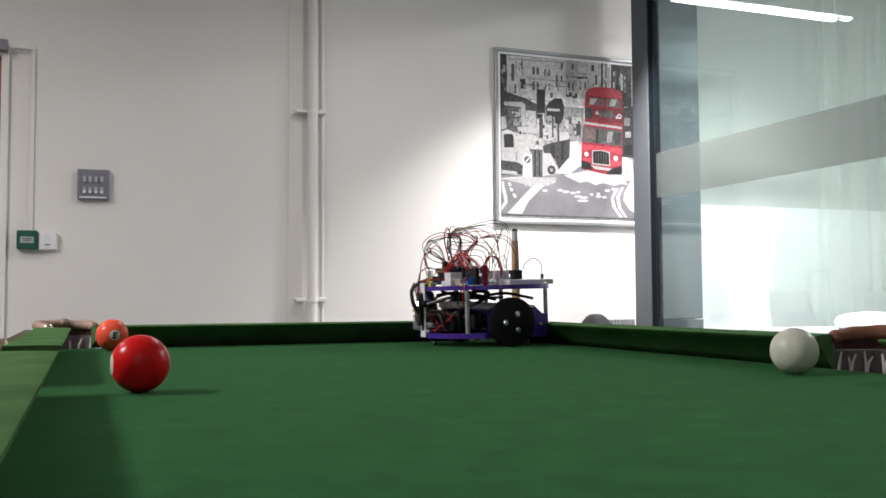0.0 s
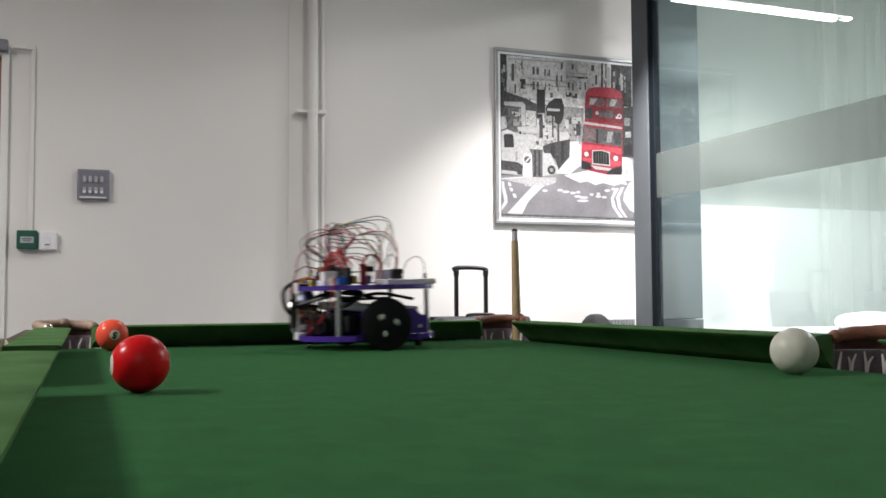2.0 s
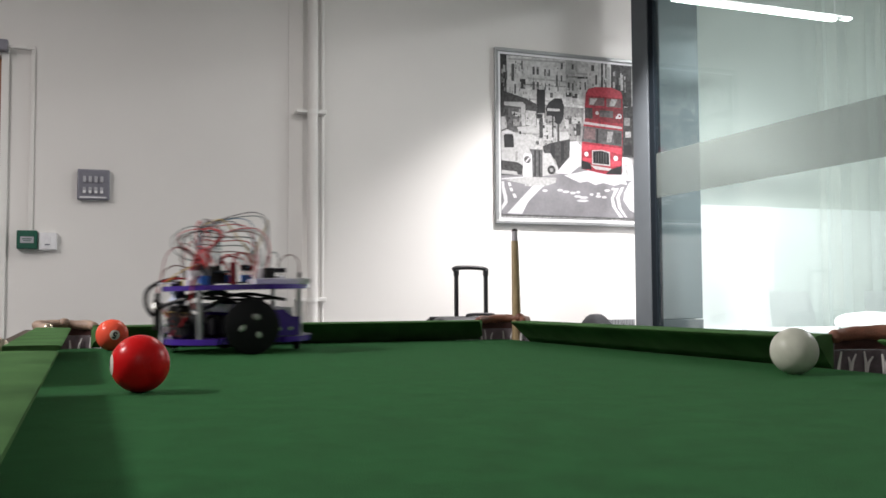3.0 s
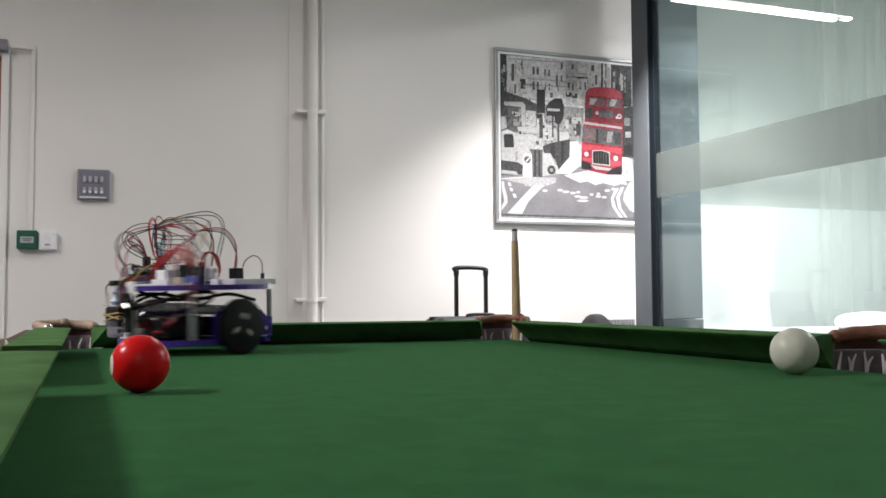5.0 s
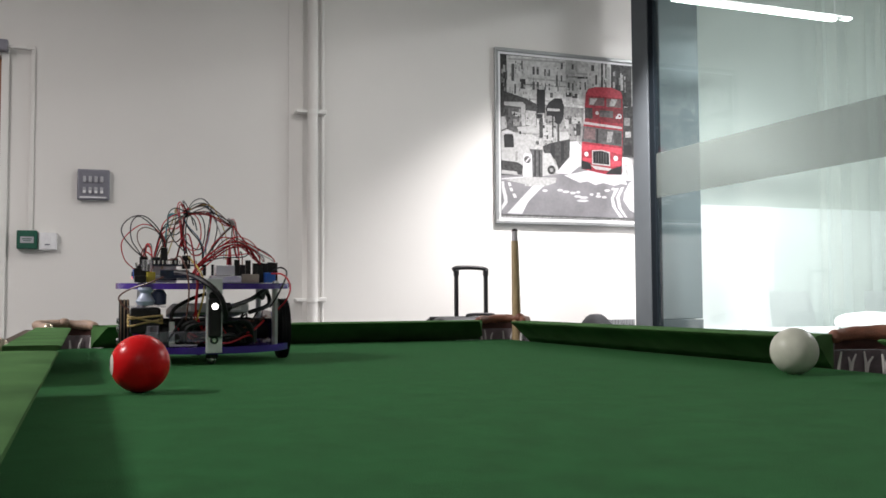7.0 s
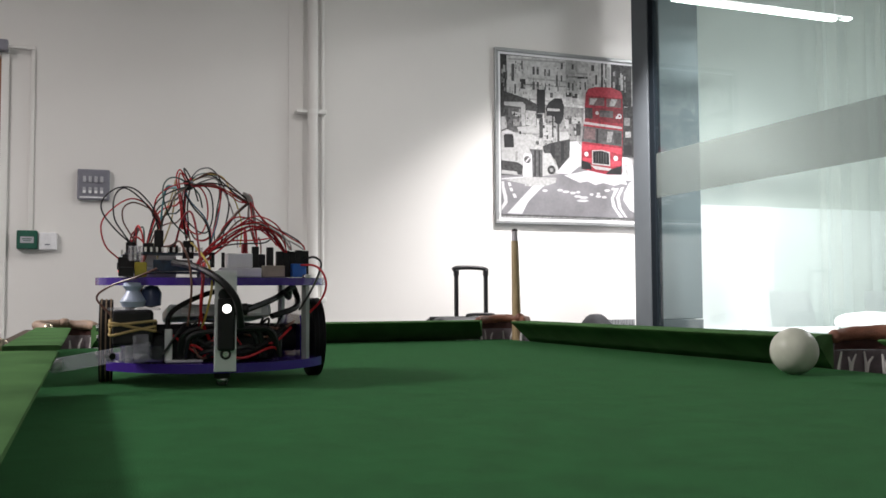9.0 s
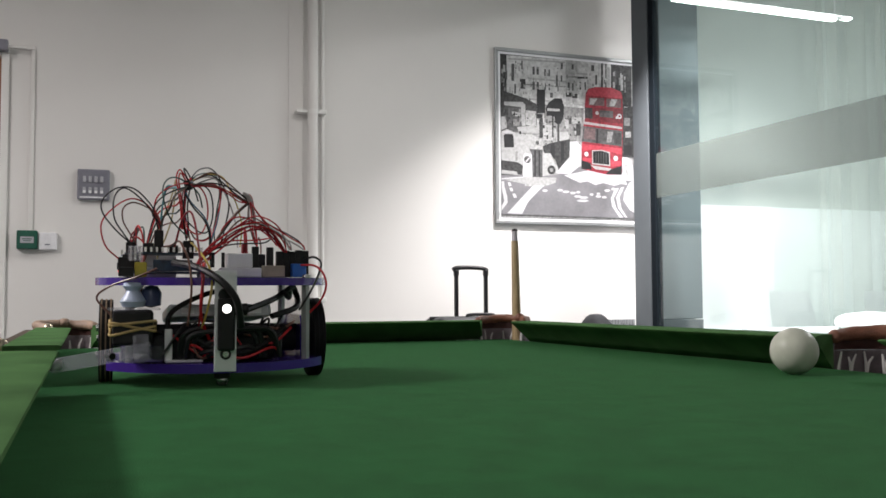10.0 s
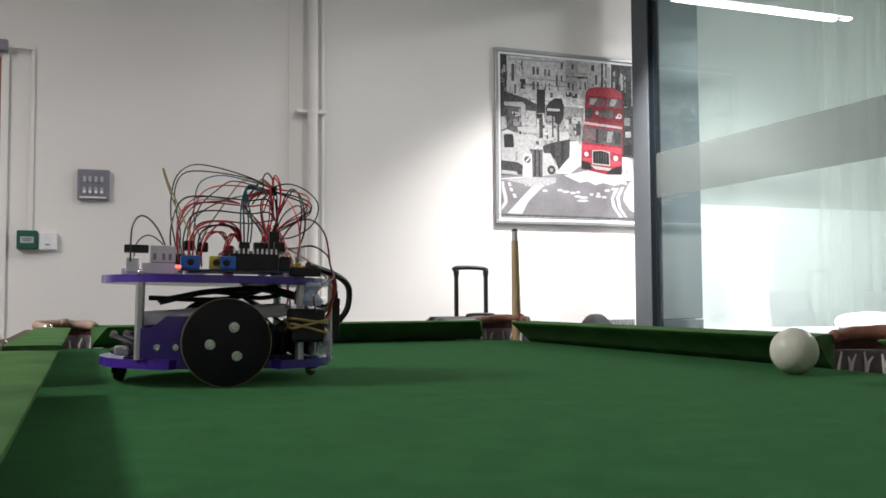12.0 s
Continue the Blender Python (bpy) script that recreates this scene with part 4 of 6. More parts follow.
PROFILE = [(0.05, 0.0005), (0.04, 0.0085), (0.0085, 0.0306), (0.0055, 0.0323), (0.0012, 0.0354), (0.0, 0.0366), (0.0006, 0.0377), (0.003, 0.0384), (0.014, 0.0386), (0.03, 0.0388), (CUSH, 0.0388), (CUSH, 0.0005)]


def cushion_bar(table, origin, along, outward, length, k0, k1):
    """A cloth-covered cushion: its profile swept along the rail, with jaws cut at both ends."""
    bm = bmesh.new()
    o, a, u = Vector((*origin, BED)), Vector((*along, 0)), Vector((*outward, 0))
    n = max(4, int(length / 0.06))
    rings = []
    for i in range(n + 1):
        f = i / n
        ring = []
        for pu, pz in PROFILE:
            s0, s1 = (CUSH - pu) * k0 * (1 - (pu / CUSH)) ** 0.3, length - (CUSH - pu) * k1 * (1 - (pu / CUSH)) ** 0.3
            ring.append(bm.verts.new(o + a * (s0 + (s1 - s0) * f) + u * pu + Vector((0, 0, pz))))
        rings.append(ring)
    m = len(PROFILE)
    for r0, r1 in zip(rings, rings[1:]):
        for k in range(m):
            bm.faces.new((r0[k], r0[(k + 1) % m], r1[(k + 1) % m], r1[k]))
    bm.faces.new(rings[0][::-1])
    bm.faces.new(rings[-1])
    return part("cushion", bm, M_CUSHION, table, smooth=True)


def rail_bar(table, x0, x1, y0, y1):
    part("rail", box(x0, x1, y0, y1, BED - 0.06, BED + 0.036, 0.005, 3), M_RAILWOOD, table, "dark polished wooden rail", smooth=True)


def collar_band(pts):
    """A rounded leather strap with a slightly lumpy surface."""
    bm = tube(pts, 0.0078, 12, 48)
    for v in bm.verts:
        v.co += 0.0022 * Vector((0.4, 0.4, 1)) * noise.noise(Vector(v.co) * 55)
    return bm


def pocket(table, cx, cy, facing, spread, r=0.047, brass=(), cords=8, leather=None):
    """A pocket: leather collar over a liner with net cords. facing: degrees of the way out of the table."""
    f = radians(facing)
    leather = leather or M_LEATHER

    def on(a, rad, z):
        return Vector((cx + rad * math.cos(f + radians(a)), cy + rad * math.sin(f + radians(a)), BED + z))

    pk = part("pocket_collar", collar_band([on(spread * (k / 8 - 1), r, 0.0375 + 0.004 * math.cos(radians(spread * (k / 8 - 1)))) for k in range(17)]), leather, table, "worn brown leather pocket collar", smooth=True)
    # skirt of dark leather below the collar, then the grey liner
    for nm, zs, mt in (("leather_skirt", (0.021, 0.027, 0.036), M_LEATHER_DARK), ("liner", (-0.1, -0.06, -0.02, 0.0, 0.0208), M_NET)):
        bm = bmesh.new()
        rows = []
        for z in zs:
            rad = r - 0.001 + min(0.0, (z + 0.02) * 0.18)
            rows.append([bm.verts.new(on(spread * 1.03 * (k / 12 - 1), rad + 0.0007 * math.sin(k * 2.1), z)) for k in range(25)])
        for a, b in zip(rows, rows[1:]):
            for k in range(24):
                bm.faces.new((a[k], a[k + 1], b[k + 1], b[k]))
        bmesh.ops.solidify(bm, geom=bm.faces[:], thickness=0.0012)
        part(nm, bm, mt, pk, smooth=True)
    part("bag_bottom", lathe([(0, -0.125), (0.02, -0.12), (r - 0.015, -0.1)], 24, m=Matrix.Translation((cx, cy, BED))), M_NET, pk, smooth=True)
    rr = r - 0.0042
    for k in range(cords):
        a0 = spread * 0.96 * (2 * k / (cords - 1) - 1)
        a1 = a0 + (spread * 0.1 if k % 2 else -spread * 0.02)
        part("net_cord", tube([on(a0, rr, 0.019 - 0.003 * (k % 3)), on(a0 * 0.4 + a1 * 0.6, rr - 0.0014, 0.003), on(a1, rr - 0.001, -0.024)], 0.0011, 6, 8, r_end=0.0027), M_STRAND, pk)
    for s in (-1, 1):
        bm = ball_mesh(0.0082, 14)
        bm.transform(Matrix.Translation(on(spread * s, r, 0.0362)))
        part("collar_end", bm, M_BRASS if s in brass else leather, pk, "pale brass collar end" if s in brass else "", smooth=True)
    b = bmesh.new()
    merge(b, ball_mesh(0.0098, 12), Matrix.Translation(on(-spread * 0.3, r, 0.0425)) @ Matrix.Diagonal((1.1, 1.1, 0.9, 1)))
    part("collar_knot", b, leather, pk, smooth=True)


def pool_table():
    t = thing("pool_table", "small pool table with green cloth and leather pockets", "pool table", kind="")
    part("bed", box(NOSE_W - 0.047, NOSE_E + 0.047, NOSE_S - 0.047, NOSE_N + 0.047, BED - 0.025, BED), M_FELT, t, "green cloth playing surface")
    W, E = (-1, 0), (1, 0)
    cushion_bar(t, (NOSE_W + 0.03, NOSE_N), (1, 0), (0, 1), NOSE_E - NOSE_W - 0.03, 0.5, 0.5)
    cushion_bar(t, (NOSE_W + 0.03, NOSE_S), (1, 0), (0, -1), NOSE_E - NOSE_W - 0.06, 0.5, 0.5)
    cushion_bar(t, (NOSE_W, NOSE_S + 0.03), (0, 1), W, GAP_W[0] - NOSE_S - 0.03, 0.5, 0.12)
    cushion_bar(t, (NOSE_W, GAP_W[1]), (0, 1), W, NOSE_N - 0.035 - GAP_W[1], 0.12, 0.5)
    cushion_bar(t, (NOSE_E, NOSE_S + 0.03), (0, 1), E, GAP_E[0] - 0.026 - NOSE_S - 0.03, 0.5, -0.5)
    cushion_bar(t, (NOSE_E, GAP_E[1] + 0.03), (0, 1), E, NOSE_N - 0.06 - GAP_E[1] - 0.03, -0.58, 0.5)
    a, b = CUSH + 0.0005, CUSH + 0.019
    rail_bar(t, NOSE_W + 0.05, NOSE_E - 0.05, NOSE_N + a, NOSE_N + b)
    rail_bar(t, NOSE_W + 0.05, NOSE_E - 0.05, NOSE_S - b, NOSE_S - a)
    rail_bar(t, NOSE_W - b, NOSE_W - a, NOSE_S + 0.05, 0.9)
    rail_bar(t, NOSE_W - b, NOSE_W - a, 1.03, NOSE_N - 0.05)
    rail_bar(t, NOSE_E + a, NOSE_E + b, NOSE_S + 0.05, GAP_E[0] - 0.05)
    rail_bar(t, NOSE_E + a, NOSE_E + b, GAP_E[1] + 0.045, NOSE_N - 0.05)
    pocket(t, NOSE_W - 0.008, NOSE_N + 0.036, 128, 105, brass=(1,), leather=M_LEATHER_PALE)
    pocket(t, NOSE_E + 0.034, NOSE_N + 0.026, 50, 105)
    pocket(t, NOSE_W - 0.03, NOSE_S - 0.03, 225, 115)
    pocket(t, NOSE_E + 0.03, NOSE_S - 0.03, 315, 115)
    pocket(t, NOSE_W - 0.06, 0.965, 180, 92, 0.063, brass=(-1, 1), leather=M_LEATHER_PALE)
    pocket(t, NOSE_E + 0.064, 0.768, 0, 96, 0.066, cords=22)
    for x0, x1, y0, y1 in ((NOSE_W, NOSE_E, NOSE_N + 0.02, NOSE_N + 0.05), (NOSE_W, NOSE_E, NOSE_S - 0.05, NOSE_S - 0.02),
                           (NOSE_W - 0.05, NOSE_W - 0.02, NOSE_S, NOSE_N), (NOSE_E + 0.02, NOSE_E + 0.05, NOSE_S, NOSE_N)):
        part("apron", box(x0, x1, y0, y1, BED - 0.2, BED - 0.062, 0.004), M_RAILWOOD, t, "dark wooden apron")
    for x in (NOSE_W + 0.08, NOSE_E - 0.08):
        for y in (NOSE_S + 0.1, NOSE_N - 0.1):
            part("leg", box(x - 0.05, x + 0.05, y - 0.05, y + 0.05, 0, BED - 0.026, 0.008), M_RAILWOOD, t, "square dark wooden leg")


pool_table()

# ---------------------------------------------------------------- cue standing in the far corner pocket
CUE_FOOT, CUE_TOP = Vector((0.8035, 1.692, BED - 0.11)), Vector((0.8205, 1.738, BED + 0.2235))
cue = thing("pool_cue", "short pale wooden pool cue standing in the corner pocket", "cue")
d_ = (CUE_TOP - CUE_FOOT).normalized()
L_ = (CUE_TOP - CUE_FOOT).length
part("shaft", tube([CUE_FOOT, CUE_FOOT + d_ * (L_ * 0.5), CUE_TOP - d_ * 0.026], 0.0105, 16, 12, smooth_path=False, r_end=0.0072), M_CUE, cue, smooth=True)
part("ferrule", tube([CUE_TOP - d_ * 0.026, CUE_TOP - d_ * 0.006], 0.0062, 16, smooth_path=False), M_FERRULE, cue, smooth=True)
part("tip", tube([CUE_TOP - d_ * 0.006, CUE_TOP - d_ * 0.001, CUE_TOP], 0.006, 16, smooth_path=False, r_end=0.004), M_TIP, cue, smooth=True)

# ---------------------------------------------------------------- balls
BR = 0.0254


def cap_patch(r, half, lift):
    """A round spot that lies on the ball, about its +x pole."""
    bm = bmesh.new()
    rings = [[bm.verts.new((r + lift, 0, 0))]]
    for i in range(1, 6):
        a = half * i / 5
        rings.append([bm.verts.new(((r + lift) * math.cos(a), (r + lift) * math.sin(a) * math.cos(k * math.pi / 12), (r + lift) * math.sin(a) * math.sin(k * math.pi / 12))) for k in range(24)])
    for k in range(24):
        bm.faces.new((rings[0][0], rings[1][k], rings[1][(k + 1) % 24]))
    for a, b in zip(rings[1:], rings[2:]):
        for k in range(24):
            bm.faces.new((a[k], b[k], b[(k + 1) % 24], a[(k + 1) % 24]))
    return bm


def numeral(text, size, r, lift):
    """The numeral bent onto the ball, about its +x pole."""
    cu = bpy.data.curves.new("numeral", "FONT")
    cu.body, cu.size, cu.align_x, cu.align_y, cu.offset = text, size, "CENTER", "CENTER", 0.0006
    ob = new("numeral_source", cu)
    me = bpy.data.meshes.new_from_object(ob.evaluated_get(bpy.context.evaluated_depsgraph_get()))
    bpy.data.objects.remove(ob)
    bm = bmesh.new()
    bm.from_mesh(me)
    bpy.data.meshes.remove(me)
    for v in bm.verts:
        y, z = v.co.x, v.co.y
        v.co = Vector((math.sqrt(max(0.0, r * r - y * y - z * z)) + lift, y, z))
    return bm


def pool_ball(name, label, material, digit, turns, x, y, r=BR, spot=24):
    t = thing(name, label, "pool ball", pose(x, y, BED + r), group="pool balls")
    part("ball_body", ball_mesh(r, 64), material, t, smooth=True)
    for rx, ry, rz in turns:
        m = pose(0, 0, 0, rx, ry, rz)
        s = part("number_spot", cap_patch(BR, radians(spot), 0.00015), M_SPOTWHITE, t, "cream number spot", smooth=True)
        s.matrix_basis = m
        if not digit:
            bar = cap_patch(BR, radians(8), 0.0003)
            for v in bar.verts:
                v.co.y *= 0.7
            part("numeral_bar", bar, M_INK, s, "dark numeral mark")
        if digit:
            part("numeral", numeral(digit, 0.0145, BR, 0.0004), M_INK, s, "black numeral")
    return t


RED_AT, ORANGE_AT, WHITE_AT = (0.0455, 0.868), (0.0405, 1.610), (0.6935, 0.788)
red_ball = pool_ball("red_ball", "glossy red pool ball on the green cloth", M_RED, "", [(0, 0, 186), (0, 0, 6)], *RED_AT, spot=21)
orange_ball = pool_ball("orange_ball", "orange pool ball with a five near the corner pocket", M_ORANGE, "5", [(160, -2, 278)], *ORANGE_AT, spot=18)
white_ball = pool_ball("cue_ball", "cream white cue ball near the side pocket", M_CREAM, "", [], *WHITE_AT, 0.0244)

# ---------------------------------------------------------------- the wheeled robot
# Its own space: +y is its front, +x its right side, z up from the cloth.
PLATE_R = 0.1155
Z_LOW, Z_TOP = 0.0158, 0.0965


def plate(z, th, notch):
    bm = bmesh.new()
    ring = []
    for k in range(96):
        a = 2 * math.pi * k / 96
        x, y = PLATE_R * math.cos(a), PLATE_R * math.sin(a)
        if notch and abs(y) < 0.046:
            x = math.copysign(min(abs(x), 0.092), x)
        ring.append((x, y))
    lo, hi = [bm.verts.new((x, y, z)) for x, y in ring], [bm.verts.new((x, y, z + th)) for x, y in ring]
    bm.faces.new(lo[::-1])
    bm.faces.new(hi)
    for k in range(96):
        q = (k + 1) % 96
        bm.faces.new((lo[k], lo[q], hi[q], hi[k]))
    return bm


def wheel_parts(robot, side):
    """A wheel about its own x axis: dark boards in a sandwich, with three zinc bolts on the outer face."""
    w = part("wheel", cyl((-0.0065, 0, 0), 0.0405, 0.013, "x", 64, bevel=0.0008), M_RUBBER, robot, "black sandwich wheel with three bolts", smooth=True)
    for x in (-0.0052, -0.0008, 0.0036):
        part("edge_ring", lathe([(0.0395, -0.0007), (0.0414, -0.0007), (0.0414, 0.0007), (0.0395, 0.0007)], 64, m=Matrix.Translation((x + 0.0008, 0, 0)) @ AXES["x"]), M_MDF if side > 0 else M_RUBBER, w, "brown board edge" if side > 0 else "black board edge")
    for k in range(3):
        a = radians(120 * k + (114 if side > 0 else 119))
        y, z = 0.0155 * math.cos(a), 0.0155 * math.sin(a)
        x0 = 0.0066 if side > 0 else -0.0066
        bolt = part("bolt", cyl((x0 if side > 0 else x0 - 0.003, y, z), 0.0038, 0.0028, "x", 6, bevel=0.0005), M_STEEL, w, "zinc bolt")
        part("washer", cyl((x0 - 0.0002 if side > 0 else x0 - 0.0006, y, z), 0.0048, 0.0008, "x", 16), M_STEEL, bolt)
    w.matrix_basis = pose(side * 0.1045, 0, 0.0414)
    return w


WIRES = [M_W_RED, M_W_BLACK, M_W_BLACK, M_W_RED, M_W_GREEN, M_W_BROWN, M_W_BLACK, M_W_BLUE, M_W_RED, M_W_GREY]


def build_robot():
    t = thing("wheeled_robot", "round purple two-deck wheeled robot with loose jumper wires", "robot", pose(0.663, 1.532, BED, rz=93))
    part("lower_deck", plate(Z_LOW, 0.0085, True), M_PURPLE, t, "purple acrylic lower deck")
    part("upper_deck", plate(Z_TOP, 0.0075, False), M_PURPLE, t, "purple acrylic upper deck")
    for x, y in ((0.083, 0.072), (-0.083, 0.072), (0.083, -0.078), (-0.083, -0.078)):
        p = part("standoff", cyl((x, y, Z_LOW + 0.0085), 0.0042, Z_TOP - Z_LOW - 0.0085, seg=6), M_POST, t, "grey hexagonal standoff")
        part("screw", cyl((x, y, Z_TOP + 0.0075), 0.0035, 0.003, seg=10, bevel=0.0006), M_STEEL, p)
    # castors under the deck, front and back
    for y, lift in ((0.098, 0.0019), (-0.096, -0.0018)):
        c = part("castor", cyl((0.0, y, 0.008 + lift), 0.0075, Z_LOW - 0.008 - lift, seg=16), M_BLACK, t, "small ball castor")
        bm = ball_mesh(0.0062, 16)
        bm.transform(Matrix.Translation((0.0, y, 0.0063 + lift)))
        part("castor_ball", bm, M_STEEL if y > 0 else M_BLACK, c, smooth=True)
    # front bracket strip with slots, line sensor and lamp
    strip = part("front_strip", box(-0.0105, 0.0095, 0.1165, 0.1185, 0.0175, 0.1105, 0.0005), M_STRIP, t, "bright aluminium front strip")
    part("strip_foot", box(-0.0105, 0.0095, 0.095, 0.1164, 0.1085, 0.1102, 0.0004), M_STRIP, strip)
    part("sensor_body", box(-0.0085, 0.007, 0.1187, 0.1275, 0.037, 0.085, 0.002), M_BLACK, strip, "black sensor body")
    part("sensor_cap", cyl((0.0005, 0.1187, 0.088), 0.006, 0.006, "y", 20), M_BLACK, strip)
    part("strip_slot", cyl((-0.0007, 0.1184, 0.0335), 0.005, 0.0012, "y", 20), M_INK, strip, "dark bolt slot")
    part("slot_bolt", cyl((-0.0007, 0.1187, 0.0335), 0.0028, 0.002, "y", 10), M_STEEL, strip)
    bm = cyl((-0.0007, 0.1274, 0.0755), 0.004, 0.0005, "y", 24)
    part("white_lamp", bm, M_LED_W, strip, "glowing white lamp", smooth=True)
    # motors, mounts and the power pack between the decks
    for s in (-1, 1):
        outline = ((-0.077, 0.0252), (-0.077, 0.0535), (-0.066, 0.0545), (-0.054, 0.0652), (0.03, 0.0652), (0.036, 0.058), (0.036, 0.0252))
        bm = bmesh.new()
        inner, outer = [[bm.verts.new((s * 0.0875 + dx, y, z)) for y, z in outline] for dx in (-0.003, 0.003)]
        bm.faces.new(inner[::-1])
        bm.faces.new(outer)
        for k in range(len(outline)):
            q = (k + 1) % len(outline)
            bm.faces.new((inner[k], inner[q], outer[q], outer[k]))
        m = part("motor_mount", bm, M_PURPLE, t, "purple motor bracket")
        for y in (-0.062, -0.045):
            part("mount_bolt", cyl((s * 0.0905 if s > 0 else s * 0.0905 - 0.003, y, 0.036), 0.0032, 0.0025, "x", 12, bevel=0.0005), M_STEEL, m)
        part("motor", cyl((s * 0.052 - 0.032, 0, 0.0414), 0.0145, 0.064, "x", 28, bevel=0.001), M_BLACK, t, "black geared motor", smooth=True)
        part("axle", cyl((s * 0.0947 - 0.0035, 0, 0.0414), 0.003, 0.0068, "x", 12), M_STEEL, t)
    part("battery_tray", box(-0.055, 0.055, -0.07, 0.07, 0.0252, 0.0262), M_BLACK, t)
    bt = part("power_pack", box(-0.05, 0.048, -0.072, 0.072, -0.0065, 0.0065, 0.003), M_WHITEP, t, "white and silver power pack")
    bt.matrix_basis = pose(0, -0.006, 0.0665, rx=4.2)
    part("pack_trim", box(-0.047, 0.045, 0.0722, 0.0738, -0.0052, 0.0052, 0.0005), M_SILVER, bt, "silver end cap")
    for x in (-0.034, -0.02, 0.03):
        part("pack_port", box(x - 0.006, x + 0.006, 0.074, 0.0745, -0.003, 0.003), M_WHITEP, bt)
    for k in range(5):
        rng = random.Random(20 + k)
        y = 0.036 + 0.0125 * k
        part("cell_holder", box(-0.06 + rng.uniform(-.005, .005), 0.062 + rng.uniform(-.01, .005), y - 0.006, y + 0.0055, 0.0265, 0.055 + rng.uniform(-0.006, 0.006), 0.006, 3), M_RUBBER, t, smooth=True)
    # loose cables heaped between the decks
    rng = random.Random(77)
    for k in range(14):
        xa, xb = rng.uniform(-0.058, -0.01), rng.uniform(0.0, 0.04)
        y, h = rng.uniform(0.093, 0.1), rng.uniform(0.036, 0.056)
        red = k % 3 == 0
        part("loose_cable", tube([(xa, y, 0.0285), (xa + 0.01, y + 0.005, h), ((xa + xb) / 2, y + 0.006, h + rng.uniform(-0.016, 0.006)), (xb - 0.006, y + 0.003, h - 0.004), (xb, y - 0.004, 0.0285)], 0.0012 if red else rng.uniform(0.0018, 0.003), 7, 22), M_W_RED if red else M_W_BLACK, t, smooth=True)
    for s, y0 in ((1, -0.09), (-1, -0.09), (1, -0.102)):
        part("coil_cable", tube([(s * 0.02, y0, 0.03), (s * 0.06, y0 + 0.018, 0.03), (s * 0.068, y0 + 0.02, 0.038), (s * 0.045, y0 + 0.002, 0.044), (0.0, y0, 0.046)], 0.0035, 8, 24), M_BLACK, t, smooth=True)
    part("rear_connector", box(0.045, 0.062, -0.1, -0.086, 0.027, 0.036, 0.002), M_SILVER, t)
    # kicker servo with rubber bands and a pale blue plug
    sv = part("servo", box(0.062, 0.098, 0.0615, 0.0945, 0.041, 0.0735, 0.003), M_BLACK, t, "black kicker servo")
    for z, tilt in ((0.055, 0.004), (0.0585, -0.004), (0.062, 0.002)):
        part("rubber_band", tube([(0.0605, 0.0952, z + tilt), (0.081, 0.096, z), (0.0992, 0.0952, z - tilt), (0.0996, 0.078, z), (0.0992, 0.0608, z + tilt), (0.081, 0.0603, z), (0.0605, 0.0608, z - tilt), (0.06, 0.078, z), (0.0605, 0.0952, z + tilt)], 0.0013, 6, 40), M_BAND, sv, "tan rubber band")
    part("servo_plate", box(0.056, 0.102, 0.06, 0.096, 0.0738, 0.0755, 0.0006), M_CLEAR, sv)
    part("plug", lathe([(0, 0.0), (0.0095, 0.001), (0.012, 0.006), (0.008, 0.012), (0.006, 0.016), (0.0095, 0.02), (0.0085, 0.0232), (0, 0.0238)], 24, m=Matrix.Translation((0.08, 0.083, 0.0757))), M_PALEBLUE, sv, "pale blue rubber plug", smooth=True)
    part("plug_back", lathe([(0, 0), (0.009, 0.002), (0.0095, 0.014), (0.006, 0.02), (0, 0.021)], 20, m=Matrix.Translation((0.064, 0.078, 0.0757))), M_NAVY, sv, smooth=True)
    # clear side bracket that carries the arm
    br = part("arm_bracket", box(0.045, 0.052, 0.088, 0.094, 0.0252, 0.056, 0.001), M_WHITEP, t, "white L-shaped arm bracket")
    part("bracket_foot", box(0.018, 0.0515, 0.088, 0.1, 0.0252, 0.0275, 0.0006), M_WHITEP, br)
    part("bracket_block", box(0.053, 0.09, 0.084, 0.094, 0.026, 0.04, 0.001), M_CLEAR, br)

    # boards and connectors on the upper deck
    zt = Z_TOP + 0.0075
    pcb = part("controller_board", box(0.008, 0.092, -0.042, 0.06, zt + 0.004, zt + 0.0058), M_PCB, t, "dark blue controller board")
    for x, y in ((0.012, -0.038), (0.088, -0.038), (0.012, 0.056), (0.088, 0.056)):
        part("spacer", cyl((x, y, zt), 0.0025, 0.004, seg=8), M_WHITEP, pcb)
    hb = part("header_block", box(0.074, 0.09, 0.003, 0.049, zt + 0.006, zt + 0.0225, 0.0006), M_BLACK, pcb, "black pin header block")
    for k in range(10):
        part("pin", box(0.0895, 0.0915, 0.0055 + k * 0.0044, 0.0073 + k * 0.0044, zt + 0.0215, zt + 0.0265), M_STEEL, hb)
    part("shield", box(0.012, 0.088, -0.003, 0.05, zt + 0.0228, zt + 0.0243), M_PCB, pcb)
    part("usb_socket", box(0.079, 0.094, 0.0505, 0.0595, zt + 0.006, zt + 0.0195, 0.0008), M_BLACK, pcb, "black socket")
    for k in range(11):
        part("front_pin", box(0.016 + k * 0.0052, 0.0182 + k * 0.0052, 0.0588, 0.0606, zt + 0.0246, zt + 0.0292), M_STEEL, pcb)
    part("chip", box(0.026, 0.062, 0.0605, 0.0645, zt + 0.006, zt + 0.017, 0.0006), M_PCB, pcb)
    part("power_jack", box(0.08, 0.0935, 0.0605, 0.09, zt + 0.001, zt + 0.0095, 0.001), M_BLACK, pcb)
